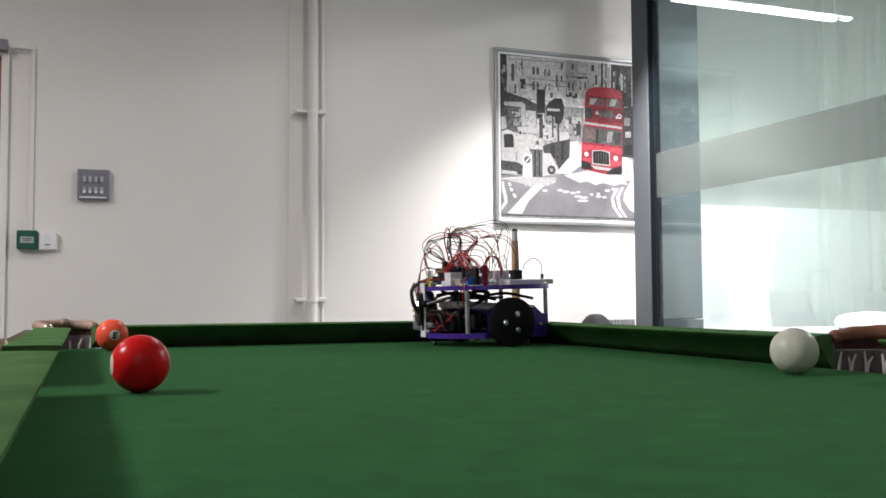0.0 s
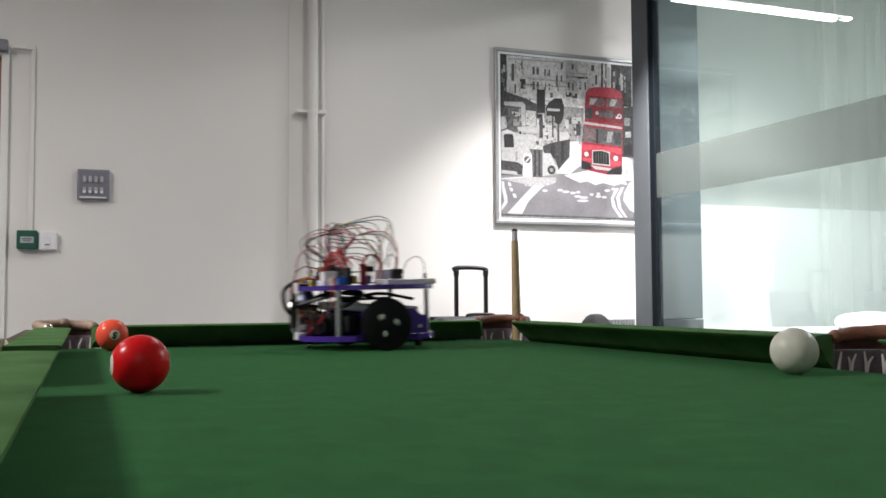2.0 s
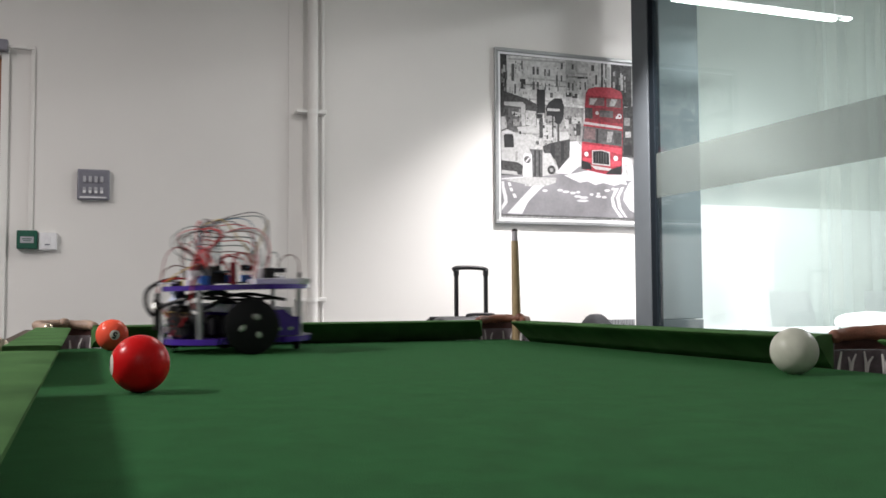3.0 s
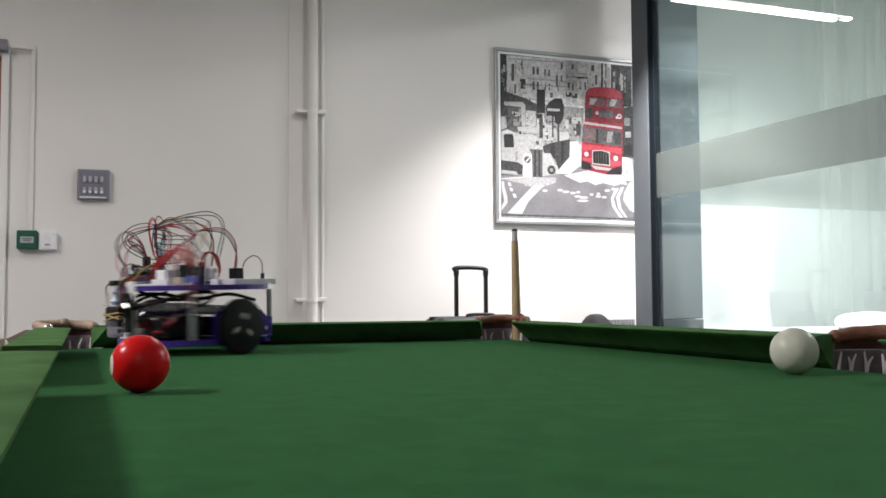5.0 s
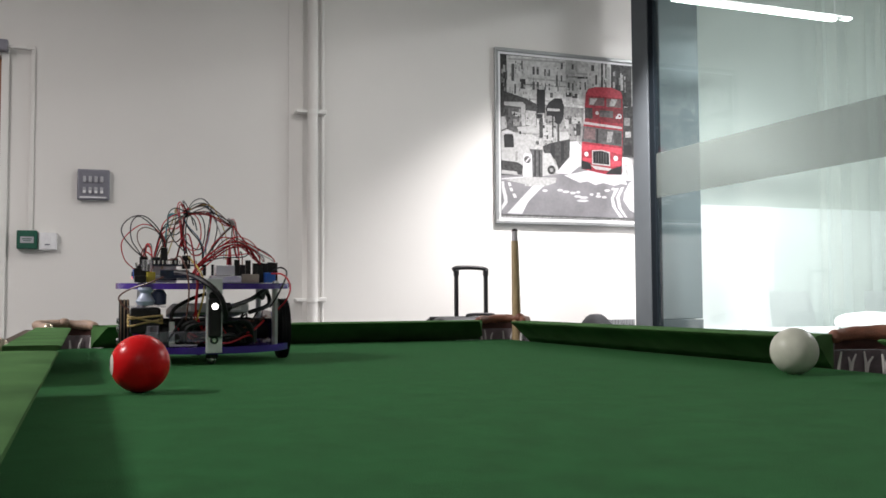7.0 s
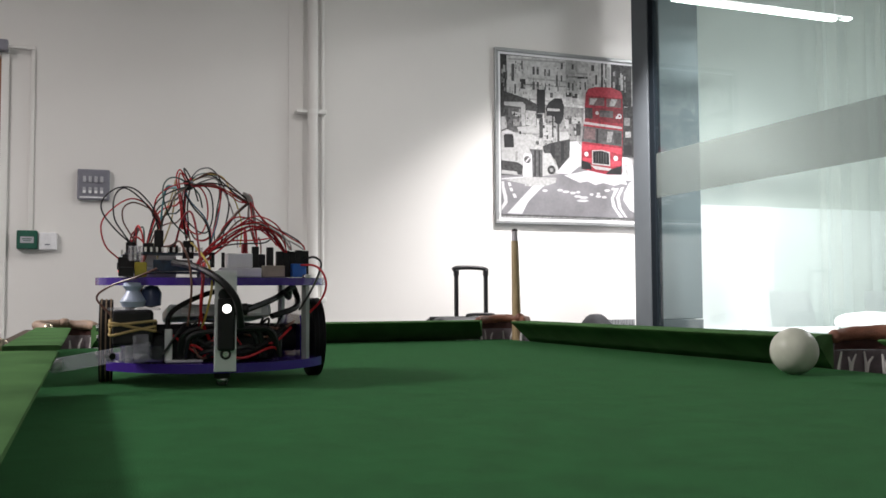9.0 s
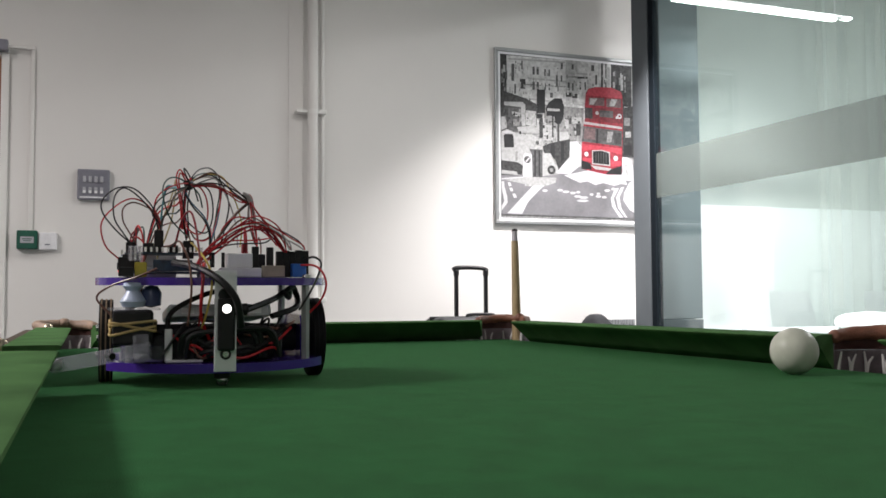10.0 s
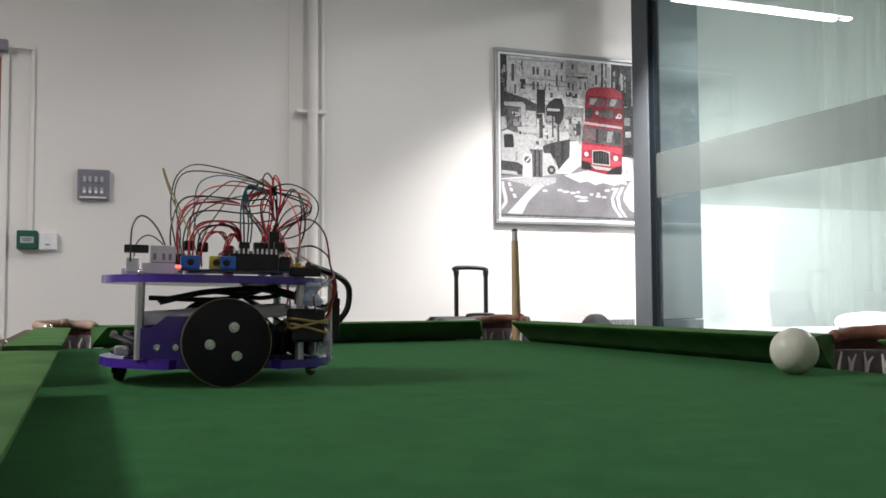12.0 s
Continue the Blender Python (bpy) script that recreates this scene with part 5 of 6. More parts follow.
    for y, mtl in ((-0.034, M_BLUE), (-0.0105, M_YELLOW), (-0.001, M_BLUE)):
        tm = part("terminal", box(0.082, 0.094, y - 0.009 if mtl is M_BLUE and y < 0 else y - 0.006, y + 0.009 if mtl is M_BLUE and y < 0 else y + 0.005, zt + 0.006, zt + 0.0185, 0.001), mtl, pcb, "screw terminal")
        part("terminal_screw", cyl((0.0942, y, zt + 0.012), 0.0032, 0.001, "x", 12), M_BLACK, tm)
    part("red_lamp", box(0.0925, 0.0945, -0.0475, -0.0425, zt + 0.006, zt + 0.009, 0.0006), M_LED_R, pcb, "glowing red indicator")
    part("front_terminal", box(0.068, 0.079, 0.066, 0.073, zt + 0.0005, zt + 0.0145, 0.001), M_YELLOW, t, "yellow terminal")
    bb = part("breadboard", box(-0.078, -0.022, -0.098, -0.012, zt, zt + 0.009, 0.001), M_WHITEP, t, "white breadboard")
    part("breadboard_groove", box(-0.051, -0.049, -0.094, -0.016, zt + 0.0085, zt + 0.0093), M_GRAPHITE, bb)
    part("relay_module", box(-0.038, 0.0, 0.052, 0.082, zt + 0.0005, zt + 0.0095, 0.001), M_WHITEP, t, "white relay module")
    rl = part("relay", box(-0.03, -0.006, 0.056, 0.078, zt + 0.0097, zt + 0.0235, 0.001), M_WHITEP, t, "white relay block")
    for x in (-0.0015, 0.008):
        part("relay_contact", box(x - 0.0015, x + 0.0015, 0.079, 0.081, zt + 0.0097, zt + 0.024), M_BLACK, rl)
    part("rear_relay", box(0.035, 0.078, -0.071, -0.047, zt + 0.0115, zt + 0.028, 0.0015), M_WHITEP, t, "white rear relay block")
    part("rear_relay_base", box(0.035, 0.079, -0.078, -0.046, zt + 0.0005, zt + 0.011, 0.001), M_WHITEP, t)
    for y in (-0.066, -0.058, -0.052):
        part("relay_slot", box(0.0779, 0.0786, y - 0.0014, y + 0.0014, zt + 0.014, zt + 0.02), M_GRAPHITE, t)
    part("rear_sensor", box(0.055, 0.067, -0.094, -0.0715, zt + 0.021, zt + 0.0285, 0.001), M_BLACK, t, "black rear sensor")
    part("rear_plug", box(0.055, 0.073, -0.092, -0.08, zt + 0.002, zt + 0.016, 0.001), M_WHITEP, t)
    part("tan_strip", box(-0.062, -0.04, 0.066, 0.074, zt + 0.0005, zt + 0.012, 0.0008), M_TAN, t, "tan connector strip")
    part("trimmer", box(-0.084, -0.07, 0.058, 0.071, zt + 0.0005, zt + 0.014, 0.001), M_BLUE, t, "blue trimmer")
    for x, top in ((-0.0355, 0.031), (-0.05, 0.0305), (-0.0595, 0.0265), (-0.066, 0.0275), (-0.0725, 0.0265), (-0.079, 0.028), (-0.0855, 0.0275)):
        part("jumper_housing", box(x - 0.0033, x + 0.0033, 0.0505, 0.0575, zt + 0.0005, zt + top, 0.0006), M_BLACK, t, "black jumper housing")
    part("clear_plug", box(0.072, 0.085, 0.0655, 0.0755, zt + 0.0155, zt + 0.03, 0.0015), M_CLEAR, t, "clear plastic plug")
    for x in (0.0745, 0.0785, 0.0825):
        part("plug_contact", box(x - 0.001, x + 0.001, 0.0695, 0.0715, zt + 0.016, zt + 0.0295), M_STEEL, t)
    part("white_pad", box(-0.0865, -0.0815, 0.078, 0.083, zt + 0.0001, zt + 0.0035, 0.0005), M_WHITEP, t)
    part("tall_housing", box(0.0525, 0.061, 0.043, 0.053, zt + 0.0245, zt + 0.046, 0.0008), M_BLACK, t, "tall black jumper housing")
    part("mid_housing", box(0.024, 0.034, 0.04, 0.054, zt + 0.0185, zt + 0.036, 0.0008), M_BLACK, t)
    part("back_housing", box(-0.058, -0.042, -0.048, -0.032, zt + 0.0095, zt + 0.026, 0.0008), M_BLACK, t)
    part("red_housing", box(-0.033, -0.027, 0.006, 0.017, zt + 0.0005, zt + 0.036, 0.002), M_W_DEEPRED, t, "dark red jumper bundle")
    for x, y in ((0.066, 0.018), (0.066, 0.032), (0.082, 0.05), (0.04, -0.02), (0.06, -0.034)):
        part("socket_plug", box(x - 0.005, x + 0.005, y - 0.005, y + 0.005, zt + 0.0245, zt + 0.034, 0.0008), M_BLACK, t)

    # jumper wires
    rng = random.Random(11)
    z0 = zt + 0.0245

    def wire(k, *pts, r=0.00085):
        part("wire", tube(pts, r, 6, 26), WIRES[k % len(WIRES)] if isinstance(k, int) else k, t, smooth=True)

    j = lambda s: rng.uniform(-s, s)
    def bundle(colours, spread, *pts, r=0.00075):
        """Wires that run together: each keeps its own small distance from the others, most in mid-air."""
        for c in colours:
            off = Vector((j(1), j(1), j(1))) * spread
            n = len(pts) - 1
            wire(c, *[Vector(p) + off * (0.35 if k in (0, n) else 1.0) + Vector((j(1), j(1), j(1))) * spread * 0.22 for k, p in enumerate(pts)], r=r)

    # loops from the tall housing, out over the right-hand front edge and back to the board
    bundle((M_W_BLACK,), 0.0010, (0.0568, 0.0480, 0.1506), (0.0581, 0.0500, 0.1589), (0.0638, 0.0530, 0.1727), (0.0798, 0.0580, 0.1878), (0.0954, 0.0620, 0.1878), (0.1074, 0.0650, 0.1779), (0.1091, 0.0670, 0.1655), (0.0978, 0.0680, 0.1494), (0.0827, 0.0700, 0.1353))
    bundle((M_W_BLACK,), 0.0010, (0.0575, 0.0470, 0.1507), (0.0606, 0.0500, 0.1630), (0.0728, 0.0560, 0.1789), (0.0887, 0.0620, 0.1889), (0.0978, 0.0680, 0.1799), (0.0975, 0.0720, 0.1603), (0.0901, 0.0720, 0.1462), (0.0815, 0.0700, 0.1353))
    bundle((M_W_RED,), 0.0010, (0.0556, 0.0490, 0.1506), (0.0596, 0.0500, 0.1647), (0.0698, 0.0530, 0.1761), (0.0837, 0.0560, 0.1798), (0.0991, 0.0600, 0.1699), (0.1090, 0.0640, 0.1546), (0.1053, 0.0660, 0.1342), (0.0933, 0.0660, 0.1218))
    bundle((M_W_BROWN,), 0.0010, (0.0548, 0.0500, 0.1505), (0.0608, 0.0560, 0.1646), (0.0719, 0.0620, 0.1721), (0.0827, 0.0680, 0.1743), (0.0904, 0.0720, 0.1681), (0.0902, 0.0740, 0.1562), (0.0843, 0.0740, 0.1452), (0.0776, 0.0700, 0.1354))
    bundle((M_W_RED, M_W_BLACK,), 0.0040, (0.0560, 0.0500, 0.1501), (0.0599, 0.0600, 0.1591), (0.0651, 0.0700, 0.1663), (0.0616, 0.0800, 0.1757), (0.0530, 0.0800, 0.1852), (0.0416, 0.0680, 0.1906), (0.0301, 0.0500, 0.1952))
    bundle((M_W_GREEN, M_W_BROWN,), 0.0040, (0.0544, 0.0480, 0.1503), (0.0520, 0.0620, 0.1580), (0.0459, 0.0800, 0.1680), (0.0421, 0.0800, 0.1793), (0.0301, 0.0500, 0.1935))
    # the knot over the middle and what hangs from it
    bundle((M_W_RED, M_W_BLACK, M_W_PURPLE, M_W_RED, M_W_BLACK,), 0.0035, (0.0294, 0.0460, 0.1424), (0.0308, 0.0480, 0.1533), (0.0323, 0.0500, 0.1658), (0.0312, 0.0500, 0.1807), (0.0295, 0.0500, 0.1952), (0.0260, 0.0440, 0.2019))
    bundle((M_W_RED,), 0.0010, (0.0354, 0.0500, 0.1509), (0.0374, 0.0540, 0.1695), (0.0401, 0.0560, 0.1883), (0.0418, 0.0540, 0.2007), (0.0388, 0.0500, 0.2090), (0.0333, 0.0480, 0.2035), (0.0289, 0.0500, 0.1974))
    bundle((M_W_RED,), 0.0010, (0.0342, 0.0500, 0.1509), (0.0350, 0.0540, 0.1696), (0.0373, 0.0560, 0.1862), (0.0389, 0.0540, 0.1991), (0.0367, 0.0500, 0.2061), (0.0325, 0.0480, 0.2001), (0.0284, 0.0500, 0.1946))
    bundle((M_W_BLACK,), 0.0010, (0.0264, 0.0500, 0.1947), (0.0314, 0.0500, 0.2041), (0.0332, 0.0440, 0.2121), (0.0287, 0.0400, 0.2072), (0.0236, 0.0400, 0.1949), (0.0186, 0.0300, 0.1810))
    bundle((M_W_GREEN,), 0.0010, (0.0296, 0.0500, 0.1446), (0.0353, 0.0700, 0.1463), (0.0482, 0.0880, 0.1590), (0.0551, 0.0920, 0.1787), (0.0532, 0.0800, 0.1929), (0.0443, 0.0640, 0.1998), (0.0326, 0.0500, 0.1973), (0.0199, 0.0460, 0.1868), (0.0153, 0.0420, 0.1734))
    bundle((M_W_BLACK, M_W_BLACK,), 0.0030, (0.0316, 0.0520, 0.1847), (0.0245, 0.0550, 0.1719), (0.0121, 0.0560, 0.1590), (0.0074, 0.0550, 0.1447), (0.0064, 0.0500, 0.1280), (0.0063, 0.0450, 0.1143))
    bundle((M_W_BLUE,), 0.0010, (0.0329, 0.0500, 0.1892), (0.0265, 0.0540, 0.1783), (0.0142, 0.0550, 0.1637), (0.0084, 0.0520, 0.1491), (0.0074, 0.0460, 0.1324))
    bundle((M_W_BLACK, M_W_RED,), 0.0030, (0.0264, 0.0500, 0.1953), (0.0157, 0.0460, 0.1923), (0.0093, 0.0400, 0.1824), (0.0075, 0.0400, 0.1651), (0.0122, 0.0450, 0.1485), (0.0198, 0.0500, 0.1457), (0.0278, 0.0520, 0.1509), (0.0298, 0.0500, 0.1574))
    bundle((M_W_RED, M_W_BROWN,), 0.0020, (0.0280, 0.0500, 0.1489), (0.0242, 0.0540, 0.1407), (0.0159, 0.0540, 0.1395), (0.0099, 0.0500, 0.1445), (0.0078, 0.0450, 0.1518))
    # arches from the knot over to the rear of the deck
    bundle((M_W_BLACK,), 0.0010, (0.0289, 0.0500, 0.1953), (0.0235, 0.0300, 0.2065), (0.0137, -0.0050, 0.2172), (0.0010, -0.0300, 0.2206), (-0.0104, -0.0450, 0.2102), (-0.0115, -0.0500, 0.1899), (-0.0057, -0.0500, 0.1660), (-0.0014, -0.0460, 0.1421), (-0.0008, -0.0440, 0.1326))
    bundle((M_W_GREEN,), 0.0010, (0.0280, 0.0500, 0.1961), (0.0210, 0.0300, 0.2075), (0.0075, -0.0060, 0.2144), (-0.0050, -0.0360, 0.2146), (-0.0097, -0.0460, 0.1989), (-0.0063, -0.0450, 0.1751), (-0.0037, -0.0400, 0.1535), (-0.0050, -0.0400, 0.1348))
    bundle((M_W_BLUE,), 0.0010, (0.0264, 0.0500, 0.1975), (0.0188, 0.0300, 0.2050), (0.0036, 0.0000, 0.2120), (-0.0072, -0.0200, 0.2057), (-0.0092, -0.0260, 0.1874), (-0.0058, -0.0260, 0.1641), (0.0000, -0.0200, 0.1452), (0.0014, -0.0180, 0.1313))
    bundle((M_W_RED,), 0.0010, (0.0272, 0.0500, 0.1940), (0.0146, 0.0300, 0.1990), (-0.0009, 0.0000, 0.2017), (-0.0086, -0.0200, 0.1937), (-0.0061, -0.0300, 0.1691), (0.0001, -0.0340, 0.1460), (0.0010, -0.0340, 0.1344))
    bundle((M_W_BLACK,), 0.0010, (0.0256, 0.0500, 0.1941), (0.0125, 0.0300, 0.2019), (0.0000, 0.0100, 0.2059), (-0.0101, -0.0040, 0.1966), (-0.0164, -0.0200, 0.1801), (-0.0126, -0.0260, 0.1573), (-0.0083, -0.0260, 0.1341))
    bundle((M_W_GREY, M_W_YELLOW,), 0.0030, (0.0264, 0.0500, 0.1992), (0.0104, 0.0300, 0.2066), (-0.0034, 0.0200, 0.2048), (-0.0132, 0.0100, 0.1906), (-0.0214, 0.0000, 0.1760), (-0.0269, -0.0120, 0.1566), (-0.0280, -0.0200, 0.1363))
    bundle((M_W_BROWN,), 0.0010, (0.0325, 0.0500, 0.1913), (0.0328, 0.0200, 0.1881), (0.0309, -0.0100, 0.1779), (0.0252, -0.0300, 0.1615), (0.0201, -0.0360, 0.1366))
    # strands from the knot to the pale joint, and on to the front housings
    bundle((M_W_RED, M_W_BLACK, M_W_RED, M_W_BROWN, M_W_RED,), 0.0035, (0.0280, 0.0500, 0.1949), (0.0168, 0.0460, 0.1970), (0.0025, 0.0380, 0.1976), (-0.0132, 0.0300, 0.1925), (-0.0256, 0.0260, 0.1853), (-0.0330, 0.0250, 0.1821))
    bundle((M_W_BLACK, M_W_BROWN,), 0.0030, (0.0242, 0.0480, 0.2012), (0.0070, 0.0400, 0.2102), (-0.0063, 0.0340, 0.2041), (-0.0199, 0.0280, 0.1933), (-0.0323, 0.0250, 0.1829))
    bundle((M_W_BLACK, M_W_BROWN, M_W_GREY,), 0.0030, (-0.0330, 0.0250, 0.1821), (-0.0215, 0.0340, 0.1707), (-0.0099, 0.0440, 0.1565), (0.0013, 0.0520, 0.1407), (0.0077, 0.0550, 0.1298))
    bundle((M_W_RED, M_W_GREY, M_W_BROWN,), 0.0030, (-0.0334, 0.0250, 0.1812), (-0.0316, 0.0400, 0.1660), (-0.0319, 0.0520, 0.1520), (-0.0354, 0.0580, 0.1366))
    bundle((M_W_BLACK, M_W_RED,), 0.0030, (-0.0339, 0.0250, 0.1816), (-0.0403, 0.0400, 0.1662), (-0.0498, 0.0500, 0.1525), (-0.0567, 0.0560, 0.1381))
    # flat dark red ribbon that rises from the middle and comes down on the housings
    bundle((M_W_RED, M_W_DEEPRED, M_W_RED, M_W_DEEPRED, M_W_RED, M_W_DEEPRED, M_W_BROWN, M_W_RED, M_W_DEEPRED,), 0.0065, (0.0197, 0.0660, 0.1162), (0.0117, 0.0660, 0.1271), (-0.0017, 0.0640, 0.1390), (-0.0184, 0.0620, 0.1510), (-0.0344, 0.0600, 0.1579), (-0.0486, 0.0580, 0.1545), (-0.0595, 0.0570, 0.1431), (-0.0651, 0.0560, 0.1317))
    bundle((M_W_RED, M_W_BROWN,), 0.0040, (-0.0048, 0.0500, 0.1366), (-0.0047, 0.0500, 0.1506), (-0.0159, 0.0500, 0.1631), (-0.0304, 0.0500, 0.1652), (-0.0446, 0.0500, 0.1568), (-0.0538, 0.0520, 0.1459), (-0.0573, 0.0550, 0.1366))
    bundle((M_W_RED, M_W_BLACK,), 0.0020, (0.0166, 0.0640, 0.1272), (0.0024, 0.0640, 0.1347), (-0.0120, 0.0640, 0.1385), (-0.0290, 0.0620, 0.1393), (-0.0419, 0.0600, 0.1405), (-0.0500, 0.0560, 0.1430))
    bundle((M_W_BLACK, M_W_RED, M_W_GREY,), 0.0040, (-0.0424, 0.0560, 0.1606), (-0.0578, 0.0540, 0.1524), (-0.0712, 0.0520, 0.1458), (-0.0815, 0.0500, 0.1403), (-0.0859, 0.0500, 0.1334))
    bundle((M_W_GREY, M_W_RED, M_W_GREY,), 0.0050, (-0.0419, 0.0600, 0.1581), (-0.0526, 0.0600, 0.1518), (-0.0637, 0.0580, 0.1431), (-0.0706, 0.0560, 0.1329))
    # leads that drop from the header over the front edge
    for k, (c, x, h) in enumerate(((M_W_DEEPRED, 0.03, 0.062), (M_W_BROWN, 0.04, 0.034))):
        wire(c, (x + 0.012, 0.052, zt + 0.03), (x + 0.006, 0.07, zt + h * 0.9), (x, 0.09, zt + h), (x - 0.004, 0.106, zt + h * 0.75), (x - 0.008, 0.113 - 0.002 * k, zt + 0.014), (x - 0.01, 0.119 - 0.001 * k, zt - 0.012), (x - 0.008, 0.1, zt - 0.045), r=0.001)
    # the pale joint and the dark wrap round the knot
    part("wire_joint", tube([(-0.026, 0.025, 0.19), (-0.031, 0.026, 0.1875), (-0.034, 0.027, 0.182)], 0.0026, 8, 8), M_W_GREY, t, "pale wire joint", smooth=True)
    part("wire_wrap", tube([(0.0315, 0.05, 0.199), (0.03, 0.05, 0.195), (0.0285, 0.05, 0.19)], 0.0034, 8, 8), M_W_BLACK, t, "black wrap round the wires", smooth=True)
    # teal leads that stand up behind the header, and red leads from the terminals to the header
    for k in range(4):
        wire(M_W_TEAL, (0.055, 0.016 + 0.003 * k, zt + 0.034), (0.054, 0.016 + 0.003 * k + j(.002), zt + 0.055), (0.052, 0.016 + 0.002 * k, zt + 0.076), (0.048, 0.022, zt + 0.09 + j(.003)), (0.036, 0.042, zt + 0.088))
    for k in range(4):
        wire((M_W_RED, M_W_DEEPRED, M_W_BLACK)[k % 3], (0.082, -0.036 + 0.004 * k, zt + 0.018), (0.08 + j(.003), -0.032 + 0.004 * k, zt + 0.04 + j(.004)), (0.076, -0.012 + 0.003 * k, zt + 0.052 + j(.004)), (0.072, 0.006 + 0.002 * k, zt + 0.046), (0.07, 0.012 + 0.001 * k, zt + 0.034))
    for k in range(3):
        wire((M_W_RED, M_W_DEEPRED)[k % 2], (0.086, -0.004 + 0.002 * k, zt + 0.018), (0.084, -0.002 + 0.002 * k, zt + 0.03), (0.078, 0.004 + 0.002 * k, zt + 0.041), (0.07, 0.012, zt + 0.036))
    # arches over the right-hand side, from the rear terminals towards the knot
    for k, (c, h) in enumerate(((M_W_BLACK, 0.08), (M_W_RED, 0.074), (M_W_GREEN, 0.066), (M_W_BROWN, 0.056))):
        y0 = -0.05 + 0.006 * k
        wire(c, (0.07, y0, zt + 0.012), (0.064, y0 - 0.002, zt + h * 0.55), (0.056, y0 + 0.006, zt + h * 0.9), (0.046, y0 + 0.026, zt + h), (0.04, 0.024, zt + h * 0.98), (0.036, 0.044, zt + h * 0.9 + 0.008), (0.032, 0.052, zt + 0.06))
    # thin arcs over the breadboard
    for k in range(3):
        wire((M_W_BROWN, M_W_GREY, M_W_RED)[k], (-0.05, -0.04 + 0.002 * k, zt + 0.025), (-0.048, -0.042, zt + 0.05 + 0.006 * k), (-0.042, -0.026, zt + 0.078 + 0.004 * k), (-0.034, 0.0, zt + 0.084 + 0.002 * k), (-0.03, 0.022, zt + 0.082))
    for k in range(3):
        wire((M_W_RED, M_W_BROWN, M_W_RED)[k], (-0.03, 0.012, zt + 0.0355), (-0.031, 0.006 - 0.003 * k, zt + 0.05), (-0.034, -0.008 - 0.003 * k, zt + 0.047), (-0.036, -0.016 - 0.002 * k, zt + 0.03), (-0.037, -0.016, zt + 0.012))
    wire(M_W_BROWN, (-0.06, -0.086, zt + 0.009), (-0.06, -0.084, zt + 0.036), (-0.056, -0.072, zt + 0.046), (-0.052, -0.058, zt + 0.038), (-0.05, -0.053, zt + 0.027))
    part("jumper_pin", box(-0.062, -0.058, -0.088, -0.084, zt + 0.009, zt + 0.018), M_BLACK, t)
    wire(M_W_GREEN, (0.074, -0.088, zt + 0.012), (0.076, -0.087, zt + 0.045), (0.07, -0.078, zt + 0.056), (0.068, -0.064, zt + 0.044), (0.07, -0.05, zt + 0.012))
    wire(M_W_SAND, (0.06, -0.03, zt + 0.03), (0.05, -0.042, zt + 0.062), (0.04, -0.054, zt + 0.09), (0.036, -0.06, zt + 0.107), (0.036, -0.058, zt + 0.098), (0.04, -0.046, zt + 0.066), (0.046, -0.034, zt + 0.046), (0.056, -0.026, zt + 0.02))
    wire(M_W_YELLOW, (0.028, 0.04, zt + 0.036), (0.024, 0.07, zt + 0.03), (0.014, 0.1, zt + 0.012), (0.012, 0.117, zt - 0.01), (0.018, 0.112, zt - 0.04), (0.02, 0.09, zt - 0.05), r=0.0011)
    wire(M_W_RED, (0.012, 0.05, zt + 0.01), (0.018, 0.1, zt + 0.012), (0.02, 0.117, zt - 0.004), (0.021, 0.112, zt - 0.035), (0.012, 0.095, zt - 0.058), r=0.0015)
    wire(M_W_BLACK, (-0.0826, 0.0620, 0.1218), (-0.0909, 0.0700, 0.1248), (-0.0974, 0.0760, 0.1196), (-0.0944, 0.0820, 0.1083), (-0.0847, 0.0860, 0.0891), (-0.0741, 0.0860, 0.0723), r=0.0011)
    wire(M_W_RED, (-0.0779, 0.0700, 0.1167), (-0.0905, 0.0780, 0.1161), (-0.0983, 0.0840, 0.1082), (-0.1008, 0.0860, 0.0954), (-0.0954, 0.0860, 0.0816), (-0.0859, 0.0800, 0.0700), r=0.0011)
    wire(M_W_BROWN, (0.1, 0.085, 0.07), (0.112, 0.08, 0.085), (0.1, 0.09, 0.096), (0.078, 0.105, 0.104), (0.06, 0.108, 0.112), r=0.001)

    # thick black cables: the loop over the front edge and those between the decks
    for pts, r in (([(0.0447, 0.0850, 0.1181), (0.0291, 0.1000, 0.1149), (0.0153, 0.1220, 0.1082), (0.0031, 0.1360, 0.0985), (-0.0070, 0.1400, 0.0849), (-0.0109, 0.1380, 0.0713), (-0.0131, 0.1300, 0.0594)], 0.0034),
                   ([(-0.02, 0.118, 0.074), (-0.05, 0.09, 0.084), (-0.072, 0.05, 0.094), (-0.08, 0.03, 0.09), (-0.078, 0.05, 0.075), (-0.05, 0.07, 0.066)], 0.003),
                   ([(0.05, 0.09, 0.056), (0.045, 0.085, 0.072), (0.02, 0.08, 0.086), (-0.01, 0.06, 0.094)], 0.0024),
                   ([(0.07, -0.06, 0.078), (0.078, -0.02, 0.088), (0.076, 0.03, 0.092), (0.07, 0.06, 0.088)], 0.0028),
                   ([(0.06, -0.07, 0.082), (0.07, 0.0, 0.082), (0.074, 0.05, 0.096)], 0.0024),
                   ([(-0.07, -0.06, 0.08), (-0.078, 0.0, 0.09), (-0.07, 0.05, 0.084), (-0.06, 0.08, 0.09)], 0.0026),
                   ([(0.03, 0.092, 0.05), (0.0, 0.1, 0.034), (-0.03, 0.1, 0.036), (-0.06, 0.088, 0.056)], 0.0028)):
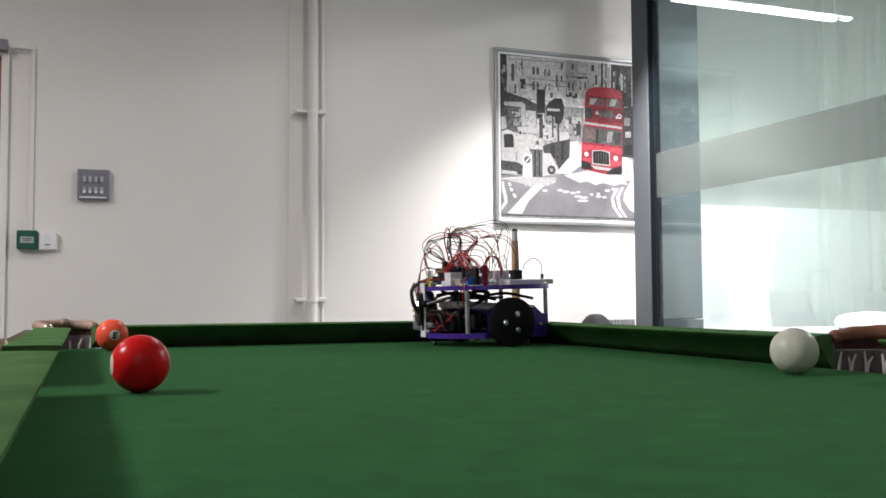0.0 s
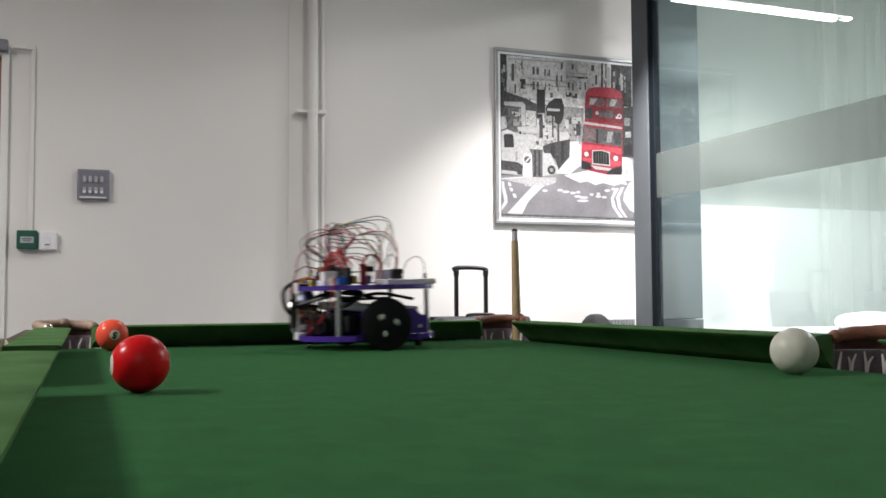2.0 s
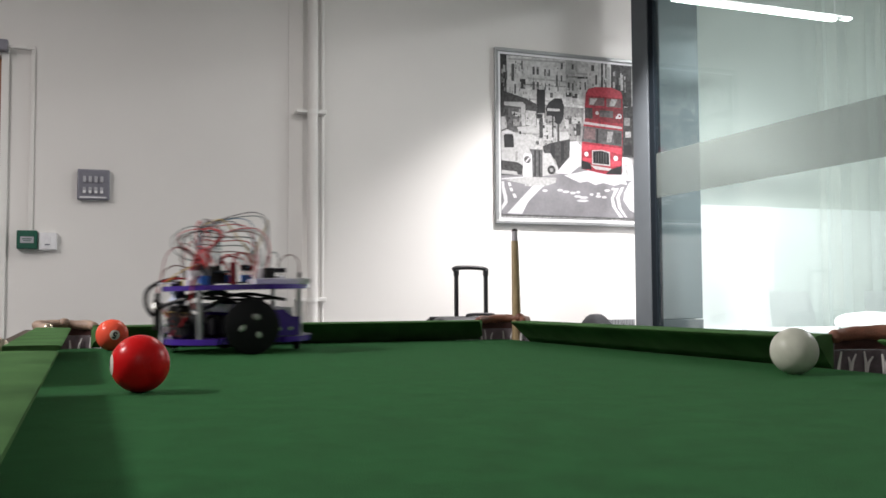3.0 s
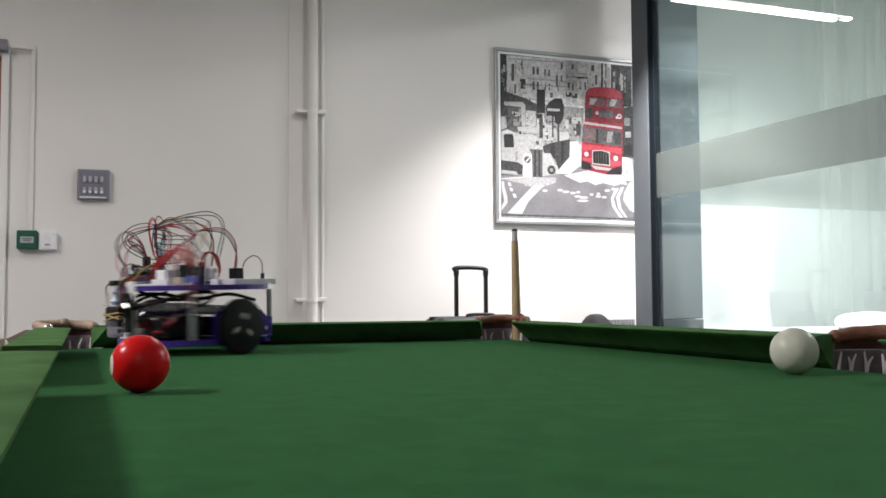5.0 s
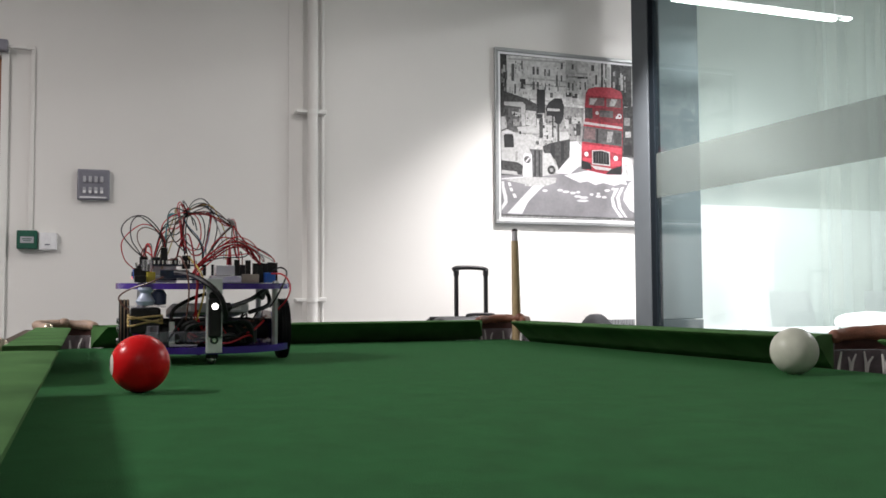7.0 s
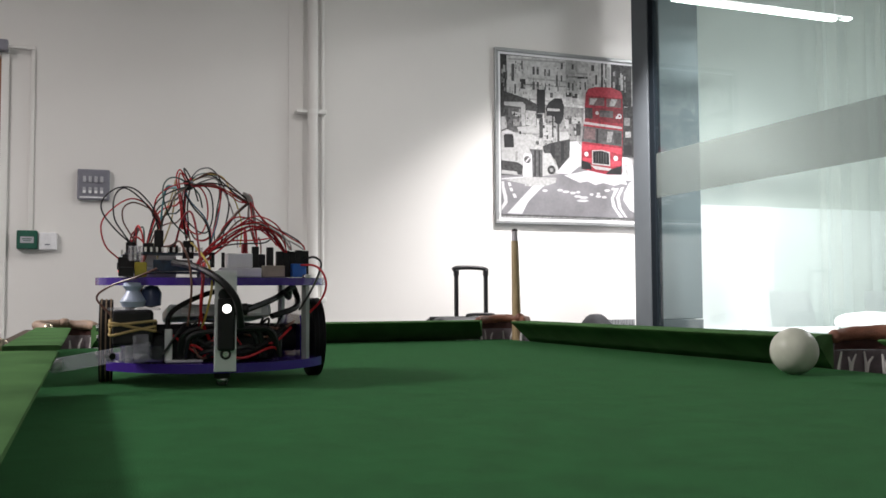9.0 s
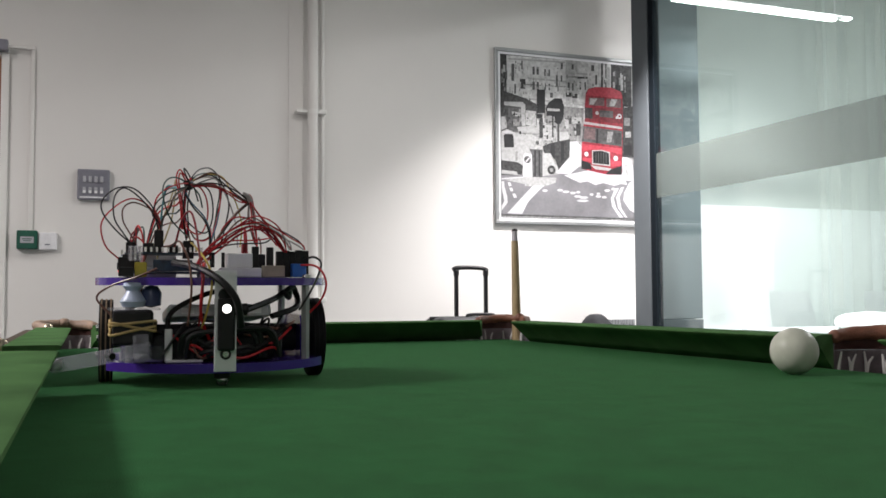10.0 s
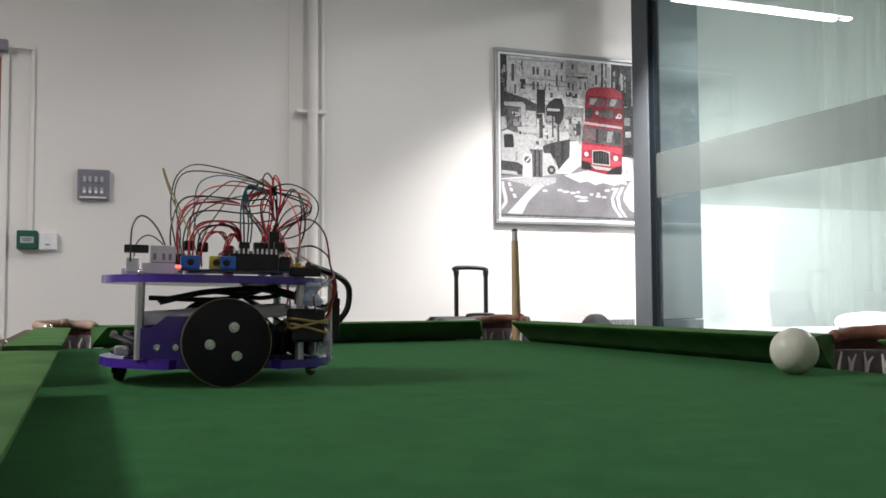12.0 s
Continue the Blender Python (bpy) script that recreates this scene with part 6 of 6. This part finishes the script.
        part("cable", tube(pts, r, 8, 24), M_BLACK, t, "thick black cable", smooth=True)
    part("cable_plug", cyl((-0.02, 0.12, 0.0745), 0.0058, 0.026, "x", 14, r2=0.004, bevel=0.001), M_BLACK, t)
    for k, (a, b) in enumerate((((0.045, 0.09, 0.05), (-0.005, 0.094, 0.03)), ((0.03, 0.094, 0.046), (0.012, 0.098, 0.03)), ((-0.03, 0.096, 0.044), (-0.066, 0.09, 0.056)), ((-0.02, 0.096, 0.05), (-0.07, 0.085, 0.062)))):
        mid = (Vector(a) + Vector(b)) / 2 + Vector((0, 0.004, -0.008))
        wire(M_W_BROWN if k % 2 else M_W_RED, a, mid, b, r=0.0012)
    # tangle of thin dark leads between the decks
    for k in range(12):
        a = Vector((rng.uniform(-0.06, 0.06), rng.uniform(0.07, 0.1), rng.uniform(0.03, 0.06)))
        b = Vector((rng.uniform(-0.07, 0.07), rng.uniform(0.05, 0.095), rng.uniform(0.03, 0.07)))
        wire((M_W_BLACK, M_W_BLACK, M_W_BROWN)[k % 3], a, (a + b) / 2 + Vector((j(.02), 0.01, j(.016))), b, r=0.0013)

    left, right = wheel_parts(t, -1), wheel_parts(t, 1)
    # kicker arm, about its own z axis, lying along +x
    arm = part("kicker_arm", box(-0.008, 0.082, -0.004, 0.004, -0.005, 0.007, 0.0012), M_CLEAR, t, "clear acrylic kicker arm")
    part("arm_hub", cyl((0, 0, -0.009), 0.007, 0.024, seg=20, bevel=0.001), M_CLEAR, arm)
    part("arm_tip", box(0.073, 0.084, -0.0055, 0.0055, -0.003, 0.006, 0.0025), M_WHITEP, arm, "pale rubber arm tip")
    part("arm_bolt", cyl((0.03, -0.0055, 0.001), 0.003, 0.011, "y", 10), M_BLACK, arm)
    arm.matrix_basis = pose(0.072, 0.1, 0.0365, rz=180)
    return t, left, right, arm


robot, wheel_left, wheel_right, kicker = build_robot()


# ---------------------------------------------------------------- what moves


def motions():
    # seconds, place of the robot's middle, heading (degrees, counter-clockwise from the table's width)
    path = [(0.0, 0.663, 1.532, 183), (0.85, 0.663, 1.532, 183), (1.0, 0.641, 1.531, 183), (1.5, 0.541, 1.525, 183), (2.0, 0.439, 1.519, 183),
            (2.5, 0.338, 1.515, 183), (3.0, 0.226, 1.508, 183), (3.2, 0.179, 1.505, 183), (3.32, 0.162, 1.505, 183), (4.75, 0.161, 1.508, 183),
            (4.9, 0.161, 1.508, 194), (5.0, 0.161, 1.508, 213), (5.1, 0.161, 1.508, 232), (5.2, 0.161, 1.508, 247), (5.3, 0.161, 1.508, 255), (5.4, 0.161, 1.508, 259),
            (5.5, 0.161, 1.508, 262), (5.7, 0.161, 1.506, 267), (6.0, 0.161, 1.497, 269), (6.25, 0.159, 1.460, 269), (6.5, 0.157, 1.415, 269), (7.0, 0.152, 1.310, 268.5), (7.2, 0.149, 1.270, 268.3),
            (8.0, 0.132, 1.094, 268), (8.3, 0.126, 1.022, 268), (8.45, 0.124, 0.997, 268), (10.9, 0.124, 0.997, 268), (11.0, 0.124, 0.997, 278), (11.1, 0.125, 0.997, 287), (11.2, 0.125, 0.997, 298),
            (11.3, 0.125, 0.997, 309), (11.4, 0.126, 0.997, 319.5), (11.5, 0.126, 0.997, 331), (11.6, 0.127, 0.997, 342), (11.7, 0.128, 0.997, 350), (11.8, 0.128, 0.997, 355), (11.9, 0.128, 0.997, 357), (12.0, 0.128, 0.997, 357)]
    ts = [p[0] for p in path]

    def at(t):
        return [float(np.interp(t, ts, [p[k] for p in path])) for k in (1, 2, 3)]

    times = [k / 10 for k in range(121)]
    rows, rl, rr = [], [], []
    turn_l = turn_r = 0.0
    last = at(0.0)
    for t in times:
        x, y, h = at(t)
        rows.append((t, pose(x, y, BED, rz=h - 90) @ pose(0, 0, 0, rx=-1.1)))
        a = radians(h)
        ahead = (x - last[0]) * math.cos(a) + (y - last[1]) * math.sin(a)
        swing = radians(h - last[2]) * 0.1045
        turn_l -= math.degrees((ahead - swing) / 0.0414)
        turn_r -= math.degrees((ahead + swing) / 0.0414)
        rl.append((t, pose(-0.1045, 0, 0.0414, rx=turn_l)))
        rr.append((t, pose(0.1045, 0, 0.0414, rx=turn_r)))
        last = (x, y, h)
    walk(robot, rows)
    walk(wheel_left, rl)
    walk(wheel_right, rr)
    # the kicker: folded along the front, swung out to strike, folded again
    swings = [(0.0, 174), (3.5, 174), (3.57, 105), (3.65, 30), (4.3, 30), (4.38, 105), (4.46, 174), (8.46, 174), (8.53, 105), (8.6, 24), (10.33, 24), (10.42, 60), (10.5, 118), (10.6, 174), (12.0, 174)]
    walk(kicker, [(t, pose(0.072, 0.1, 0.0365, ry=7 if a < 90 else 0, rz=a)) for t, a in swings])
    # balls that are struck into pockets
    def rolled(x0, y0, x1, y1):
        way = Vector((x1 - x0, y1 - y0, 0))
        axis = Vector((0, 0, 1)).cross(way.normalized())
        return Matrix.Rotation(way.length / BR, 4, axis)

    def roll(ball, start, stops):
        r = [(0.0, pose(*start, BED + BR))]
        for t, x, y, dz in stops:
            r.append((t, Matrix.Translation((x, y, BED + BR + dz)) @ rolled(*start, x, y)))
        r.append((12.0, r[-1][1]))
        walk(ball, r)

    roll(orange_ball, ORANGE_AT, [(3.62, *ORANGE_AT, 0), (3.68, 0.03, 1.620, 0), (3.75, 0.008, 1.648, 0), (3.83, -0.018, 1.676, -0.002), (3.9, -0.04, 1.69, -0.03), (3.98, -0.05, 1.697, -0.075), (4.1, -0.05, 1.697, -0.118)])
    roll(red_ball, RED_AT, [(8.55, *RED_AT, 0), (8.6, 0.02, 0.888, 0), (8.65, -0.012, 0.902, 0), (8.7, -0.04, 0.910, -0.006), (8.75, -0.068, 0.914, -0.045), (8.82, -0.075, 0.915, -0.1), (8.9, -0.077, 0.915, -0.118)])


motions()
